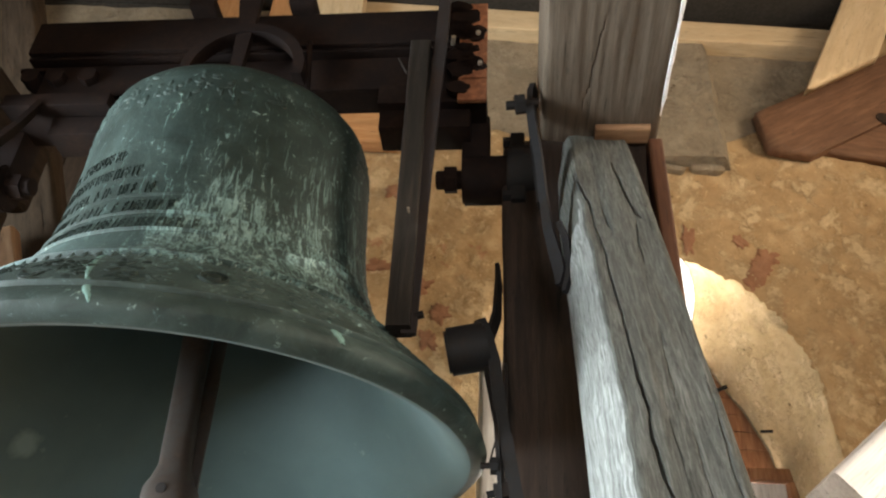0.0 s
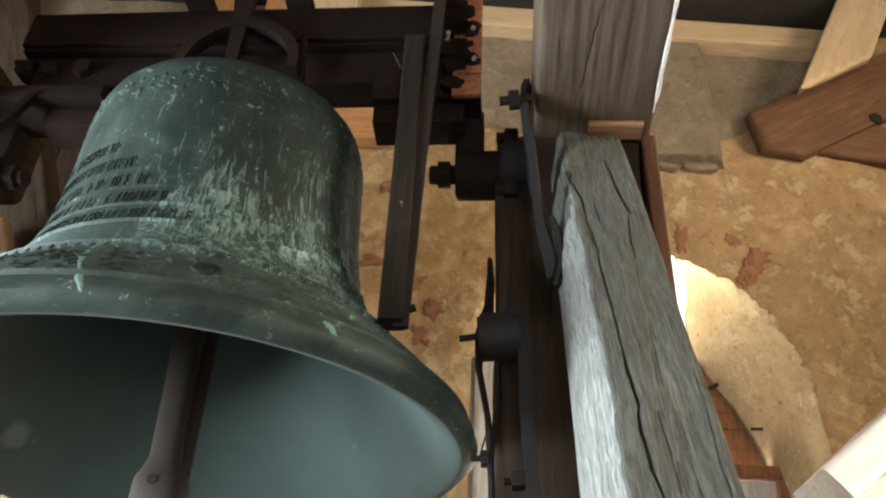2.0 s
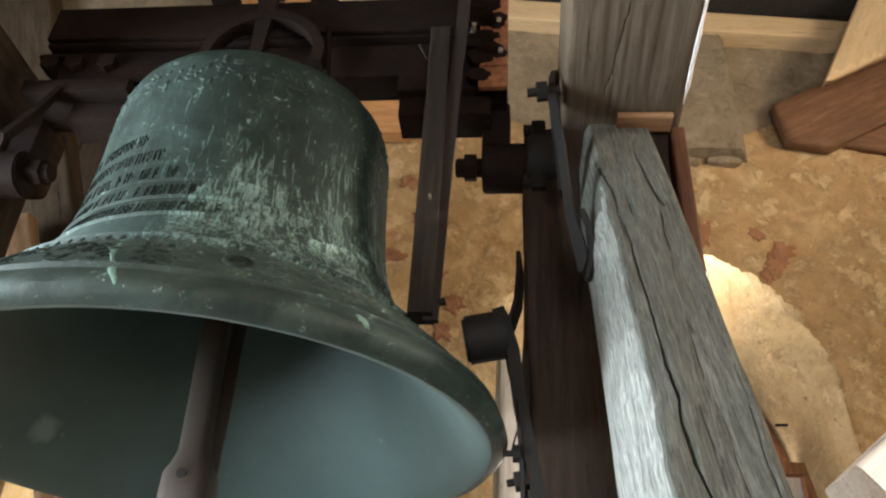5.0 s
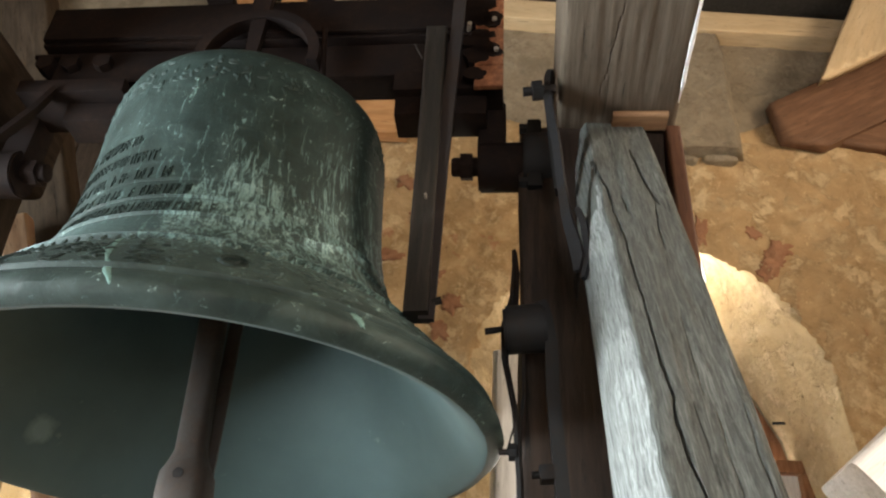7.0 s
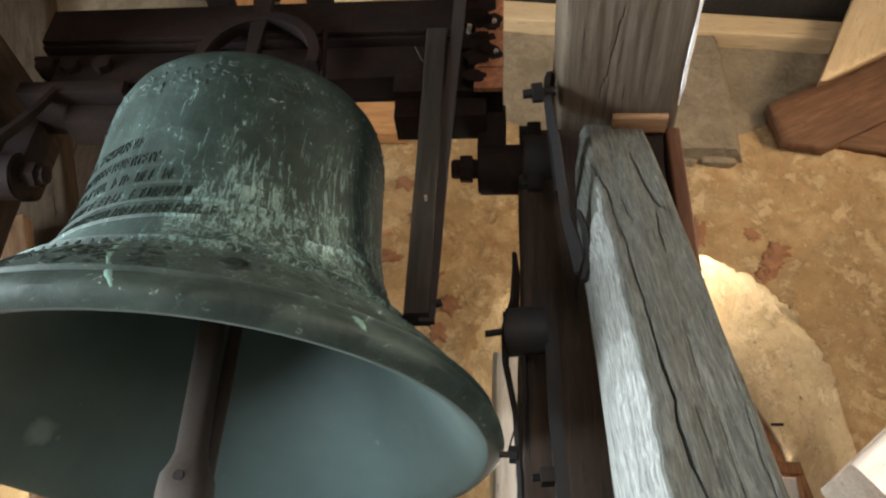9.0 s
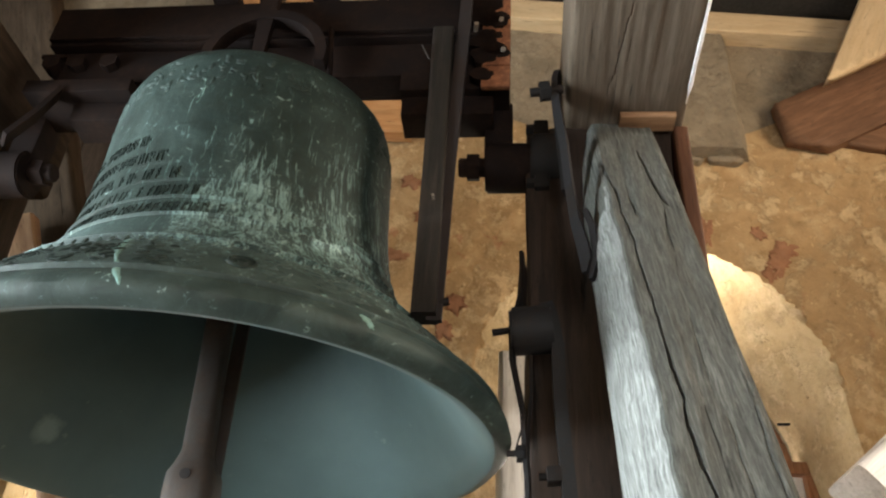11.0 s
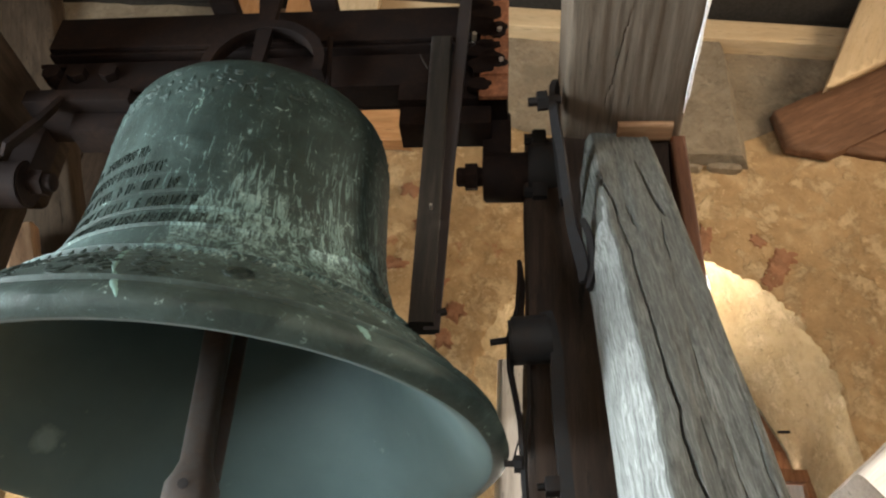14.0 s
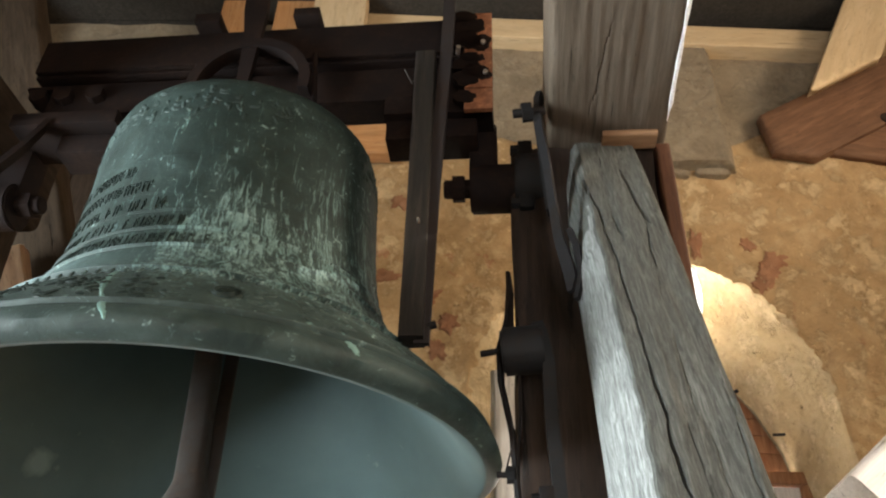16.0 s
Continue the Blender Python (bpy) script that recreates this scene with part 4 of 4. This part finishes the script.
    r = outer_radius(h) * R
    bm = lathe([(0.0, 0.006), (0.009, 0.005), (0.012, 0.002), (0.017, 0.002), (0.021, 0.005), (0.024, 0.003), (0.026, -0.004)], 28)
    part("medallion", bm, BRONZE_DARK, b, "small round cast medallion", m=Matrix.Translation((r * math.cos(a), r * math.sin(a), h * R)) @ Matrix.Rotation(a, 4, "Z") @ pose(0, 0, 0, 0, 50, 0), shade=30)
    return b


bell()


def clapper():
    c = thing("clapper", "brown grey forged iron clapper hanging inside the bell", "clapper", F)
    bm = bmesh.new()
    secs = [(2.92, 0.030, 0.022), (2.6, 0.030, 0.022), (2.3, 0.030, 0.024), (2.145, 0.032, 0.026), (2.115, 0.042, 0.036), (2.095, 0.052, 0.046), (2.05, 0.054, 0.05), (2.0, 0.05, 0.05), (1.97, 0.03, 0.03)]
    rings = []
    for z, w, d in secs:
        x = -0.043 + (2.464 - z) * 0.055
        rings.append([bm.verts.new((x + w * math.copysign(abs(math.cos(a)) ** 0.6, math.cos(a)), d * math.copysign(abs(math.sin(a)) ** 0.6, math.sin(a)), z)) for a in [2 * math.pi * k / 20 for k in range(20)]])
    for a, b in zip(rings, rings[1:]):
        for k in range(20):
            bm.faces.new((a[k], a[(k + 1) % 20], b[(k + 1) % 20], b[k]))
    bm.faces.new(rings[0]), bm.faces.new(rings[-1][::-1])
    part("shaft", bm, CLAPPER_IRON, c)
    part("eye", rod((-0.024, -0.0485, 2.088), (-0.024, -0.03, 2.088), 0.011, 14), IRON, c, "dark bolt hole")
    part("guard_strip", strip([(0.0, 0.03, 2.9), (0.0, 0.035, 2.4), (0.005, 0.03, 2.0)], 0.03, 0.008, (1, 0, 0)), CLAPPER_IRON, c)


CLAPPER_IRON = iron("brown grey iron", (0.05, 0.043, 0.039), (0.065, 0.045, 0.034), 0.5, 0.6, 0.2)
clapper()


# ---- yoke ----
def channel(x0, x1, z0, z1, depth, web_y, bm=None, t=0.012):
    """A rolled channel lying along x, open to the front."""
    bm = bm or bmesh.new()
    box((x0, web_y, z0), (x1, web_y + t, z1), 0.002, bm)
    box((x0, web_y - depth, z1 - t), (x1, web_y, z1), 0.003, bm)
    box((x0, web_y - depth, z0), (x1, web_y, z0 + t), 0.003, bm)
    return bm


def yoke():
    y = thing("bell_yoke", "dark brown riveted steel bell yoke with rusty orange ends", "yoke", F)
    part("top_channel", channel(-0.665, 0.575, 3.255, 3.395, 0.08, -0.02), STEEL, y)
    part("top_face", box((-0.66, -0.118, 3.262), (0.565, -0.102, 3.385), 0.003), STEEL, y)
    part("mid_channel", channel(-0.685, 0.575, 3.112, 3.235, 0.07, -0.02), STEEL, y)
    part("mid_face", box((-0.60, -0.10, 3.11), (0.56, -0.088, 3.222), 0.003), STEEL, y)
    part("core", box((-0.62, -0.02, 3.15), (0.57, 0.03, 3.385), 0.004), STEEL, y)
    part("under_plate", box((-0.66, -0.13, 3.052), (-0.37, 0.03, 3.095), 0.004), STEEL, y)
    part("under_plate", box((0.33, -0.11, 3.048), (0.605, 0.0, 3.11), 0.004), STEEL, y)
    part("hanger_block", box((-0.53, -0.09, 2.985), (-0.36, 0.0, 3.048), 0.005), STEEL, y)
    part("hanger_block", box((0.335, -0.09, 2.983), (0.565, 0.0, 3.044), 0.005), STEEL, y)
    # rusty ends with dark ragged lumps in front, for the coupling there
    for z0, z1 in ((3.24, 3.385), (3.105, 3.236), (3.03, 3.10)):
        part("end_plate", box((0.535, -0.135, z0), (0.607, -0.119, z1), 0.004), RUST, y, "orange rusted end plate")
    for x, z, r in ((0.552, 3.27, 0.026), (0.571, 3.262, 0.023), (0.582, 3.275, 0.018), (0.56, 3.165, 0.02), (0.579, 3.155, 0.020), (0.538, 3.33, 0.036), (0.586, 3.143, 0.015), (0.53, 3.285, 0.035), (0.530, 3.365, 0.026), (0.543, 3.14, 0.030), (0.55, 3.213, 0.018), (0.571, 3.208, 0.013), (0.536, 3.07, 0.022), (0.535, 3.19, 0.024)):
        bm = bmesh.new()
        ring = []
        for k in range(18):
            a = 2 * math.pi * k / 18
            e = r * (1 + 0.4 * noise.noise(Vector((math.cos(a) * 1.5 + x * 90, math.sin(a) * 1.5, z * 70))))
            ring.append((x + e * 1.3 * math.cos(a), z + e * math.sin(a)))
        lo, hi = ([bm.verts.new((px, py, pz)) for px, pz in ring] for py in (-0.120, -0.138))
        bm.faces.new(hi)
        for k in range(18):
            bm.faces.new((lo[k], lo[(k + 1) % 18], hi[(k + 1) % 18], hi[k]))
        part("dark_lump", bm, STEEL, y, "dark ragged steel lump in front of the end plate")
    for x in (-0.62, -0.55, -0.46):
        part("bolt", rod((x, -0.125, 3.17), (x, -0.08, 3.17), 0.026, 6), STEEL, y)
    # pale studs added as painted glints on the yoke end
    for x, z in ((0.584, 3.262), (0.590, 3.15), (0.520, 3.245)):
        part("bolt", rod((x, -0.145, z), (x - 0.004, -0.12, z), 0.0065, 6), PALE_RIVET_GLINT, y, "small pale stud standing in for a glint")
    # crank plates and gudgeons
    for s in (1, -1):
        o = 0.0 if s > 0 else -0.1
        part("crank_plate", box((min(0.542 * s, 0.612 * s) + o, -0.03, 2.90), (max(0.542 * s, 0.612 * s) + o, 0.05, 3.075), 0.006), STEEL, y)
        axle = part("gudgeon", rod((0.545 * s + o, 0, 2.882), (0.66 * s + o, 0, 2.882), 0.062, 32, bevel=0.005), STEEL, y)
        part("gudgeon_end", rod((0.478 * s + o, 0, 2.886), (0.55 * s + o, 0, 2.886), 0.024, 20, bevel=0.003), STEEL, axle)
        part("lock_nut", rod((0.50 * s + o, 0, 2.886), (0.53 * s + o, 0, 2.886), 0.036, 6), STEEL, axle)
    part("hanger_stay", strip([(-0.56, -0.12, 3.06), (-0.60, -0.12, 2.98), (-0.66, -0.12, 2.90)], [0.05, 0.06, 0.06], 0.012, (0.6, -0.8, 0)), STEEL, y, "worn brown steel stay")
    # crown strap over the bell's head, with its bar and nuts
    bm = bmesh.new()
    rings = []
    for k in range(33):
        a = radians(-10 + 200 * k / 32)
        c, s = math.cos(a), math.sin(a)
        rings.append([bm.verts.new((-0.02 + (0.150 + dr) * c, -0.15 + dy, 3.128 + (0.150 + dr) * s)) for dr, dy in ((-0.014, -0.02), (0.014, -0.02), (0.014, 0.02), (-0.014, 0.02))])
    for a, b in zip(rings, rings[1:]):
        for k in range(4):
            bm.faces.new((a[k], a[(k + 1) % 4], b[(k + 1) % 4], b[k]))
    bm.faces.new(rings[0]), bm.faces.new(rings[-1][::-1])
    part("crown_strap", bm, STEEL, y)
    part("crown_bar", strip([(-0.035, -0.155, 3.13), (-0.035, -0.155, 3.30), (-0.045, -0.15, 3.42), (-0.07, -0.14, 3.75)], [0.03, 0.045, 0.065, 0.075], 0.02, (1, 0, 0)), STEEL, y)
    for x in (-0.18, 0.10):
        part("nut", box((x - 0.036, -0.16, 3.386), (x + 0.036, -0.08, 3.42), 0.004), STEEL, y)
    part("tie_rod", rod((0.155, -0.13, 3.05), (0.135, -0.13, 3.26), 0.008, 8), STEEL, y)
    part("hanger", box((-0.2, -0.1, 2.975), (0.11, 0.1, 3.055), 0.006), STEEL, y)


# pale colour of the lever's rivet and of the yoke's painted glints
PALE_RIVET_GLINT = iron("pale metal for rivet and glints", (0.35, 0.30, 0.25), (0.4, 0.3, 0.2), 0.3, 0.4, 0.5)
yoke()


def guide_bar():
    g = thing("ringing_lever", "dark timber and steel lever bar bolted to the yoke", "lever", F)
    m, n = along((0.447, -0.20, 2.352), (0.442, -0.165, 3.185), (0, -1, 0))
    part("timber_bar", timber(n, 0.05, 0.05, 21, bevel=0.004, rough=0.002, rings=30), BAR_WOOD, g, m=m)
    part("steel_strip", strip([(0.466, -0.20, 2.345), (0.476, -0.19, 2.75), (0.491, -0.175, 3.15), (0.505, -0.16, 3.75)], 0.03, 0.014, (1, 0, 0)), LEVER_STEEL, g, "grey steel strip")
    part("steel_web", strip([(0.457, -0.185, 2.36), (0.466, -0.175, 2.75), (0.480, -0.16, 3.15), (0.492, -0.145, 3.75)], 0.035, 0.008, (0, 1, 0)), LEVER_STEEL, g)
    part("rivet", rod((0.450, -0.228, 2.63), (0.450, -0.2, 2.63), 0.0028, 10), PALE_RIVET_GLINT, g, "pale rivet")
    part("peg", rod((0.475, -0.2, 2.385), (0.493, -0.2, 2.39), 0.008, 10), IRON, g)
    part("spacer", rod((0.445, -0.13, 2.89), (0.445, -0.20, 2.89), 0.022, 12), IRON, g)
    part("split_fibre", rod((0.415, -0.2, 3.06), (0.395, -0.21, 3.10), 0.0025, 6), BAR_WOOD, g)


BAR_WOOD = wood("dark lever timber", (0.005, 0.0037, 0.003), (0.015, 0.011, 0.008), (0.040, 0.030, 0.021), 0.7, 34, 0.5, 0.5)
LEVER_STEEL = iron("grey brown lever steel", (0.026, 0.021, 0.02), (0.038, 0.025, 0.02), 0.4, 0.55, 0.15)
guide_bar()


# ---- striking gear ----
PIVOT = (0.752, -0.12, 1.63)
hammer = thing("striking_hammer", "dark iron clock hammer on a long arm beside the bell", "hammer", F @ Matrix.Translation(PIVOT))


def build_hammer():
    """Built upright: the arm rises along z, the head points to the bell along -x."""
    arm = part("arm", strip([(0.0, 0, -0.05), (0.0, 0, 0.35), (0.004, 0, 0.60), (0.012, 0, 0.70), (0.006, 0, 0.765), (0.0, 0, 0.80)], [0.04, 0.036, 0.034, 0.036, 0.05, 0.03], 0.025, (0, 1, 0)), HAMMER_IRON, hammer)
    bm = rod((-0.078, 0, 0.745), (0.006, 0, 0.745), 0.049, 36, bevel=0.006)
    part("head", bm, HAMMER_IRON, hammer, "short round iron hammer head")
    part("boss", rod((-0.03, 0, -0.0), (0.03, 0, 0.0), 0.03, 20), IRON, hammer)
    part("clamp", box((-0.036, -0.018, 0.435), (-0.008, 0.018, 0.463), 0.003), IRON, arm, "dark clamp block")
    part("clamp_bolt", rod((-0.05, 0, 0.449), (0.012, 0, 0.449), 0.007, 8), IRON, arm)


build_hammer()


def hammer_stand():
    s = thing("hammer_spring", "thin black iron check springs and stop of the clock hammer", "spring", F)
    part("leaf_spring", strip([(0.634, -0.085, 2.58), (0.637, -0.085, 2.53), (0.634, -0.09, 2.45), (0.616, -0.10, 2.38), (0.616, -0.12, 2.30), (0.636, -0.13, 2.19), (0.644, -0.13, 2.06), (0.65, -0.13, 1.75)],
                              [0.012, 0.03, 0.04, 0.035, 0.022, 0.018, 0.018, 0.02], 0.008, (0.3, 0.95, 0)), IRON, s)
    part("stay", strip([(0.652, -0.10, 2.33), (0.652, -0.10, 2.24), (0.646, -0.12, 2.16), (0.644, -0.13, 2.05)], 0.016, 0.006, (0, 1, 0)), IRON, s)
    part("pin", rod((0.575, -0.115, 2.366), (0.612, -0.115, 2.372), 0.007, 10), IRON, s)
    part("stop_bolt", rod((0.606, -0.13, 2.112), (0.645, -0.13, 2.112), 0.006, 10), IRON, s)
    part("stop_nut", rod((0.624, -0.13, 2.112), (0.638, -0.13, 2.112), 0.017, 8), IRON, s)
    part("wire", rod((0.622, -0.135, 2.115), (0.634, -0.135, 2.16), 0.0018, 6), IRON, s)
    part("bracket", box((0.645, -0.13, 1.50), (0.80, -0.045, 1.76), 0.006), IRON, s)


hammer_stand()

bm = box((-40, 26, -9), (40, 26.2, 40))
m, t, b = material("bright hazy sky")
b.inputs["Base Color"].default_value = (0.8, 0.8, 0.8, 1)
b.inputs["Emission Color"].default_value, b.inputs["Emission Strength"].default_value = (1.0, 0.97, 0.90, 1), 1.7
solid("backdrop", bm, m, "bright hazy sky beyond the windows", "sky", "structure", shade=0)

# pale strut behind the bell, and a sunlit brace by the window
free_timber("pale_post", F @ Vector((0.635, 0.62, 0.0)), F @ Vector((0.625, 0.62, 2.66)), 0.12, 0.12, PALE, "pale weathered post behind the bell", "post", (0, -1, 0), 31, rough=0.005)
free_timber("pale_brace", (1.055, 2.05, 2.205), (3.42, 2.15, 4.135), 0.26, 0.2, PALE, "sun-bleached timber brace beside the window", "brace", (0, -1, 0), 32, rough=0.008, bevel=0.02)


# ---- what moves ----
def swing(angle):
    return F @ Matrix.Translation(PIVOT) @ Matrix.Rotation(radians(2.6 - angle), 4, "Y")


def motions():
    after = ((0.0, 14.1), (0.1, 11.9), (0.2, 10.7), (0.3, 8.8), (0.4, 6.6), (0.5, 6.9), (0.6, 9.1), (0.7, 8.7), (0.8, 7.0), (0.9, 6.7), (1.0, 7.5), (1.1, 8.0), (1.25, 7.4), (1.45, 7.3))
    before = ((-0.42, 7.3), (-0.3, 9.2), (-0.2, 11.2), (-0.1, 13.7))
    rows = [(t, a) for t, a in after]
    rows[0] = (0.0, 13.6)
    for hit in (2.5, 5.0, 7.5, 10.0, 12.5):
        rows += [(hit + t, a) for t, a in before]
        rows += [(hit + t, a) for t, a in after]
    rows += [(15.0, 7.2), (16.0, 7.0)]
    walk(hammer, [(t, swing(a)) for t, a in rows])


motions()
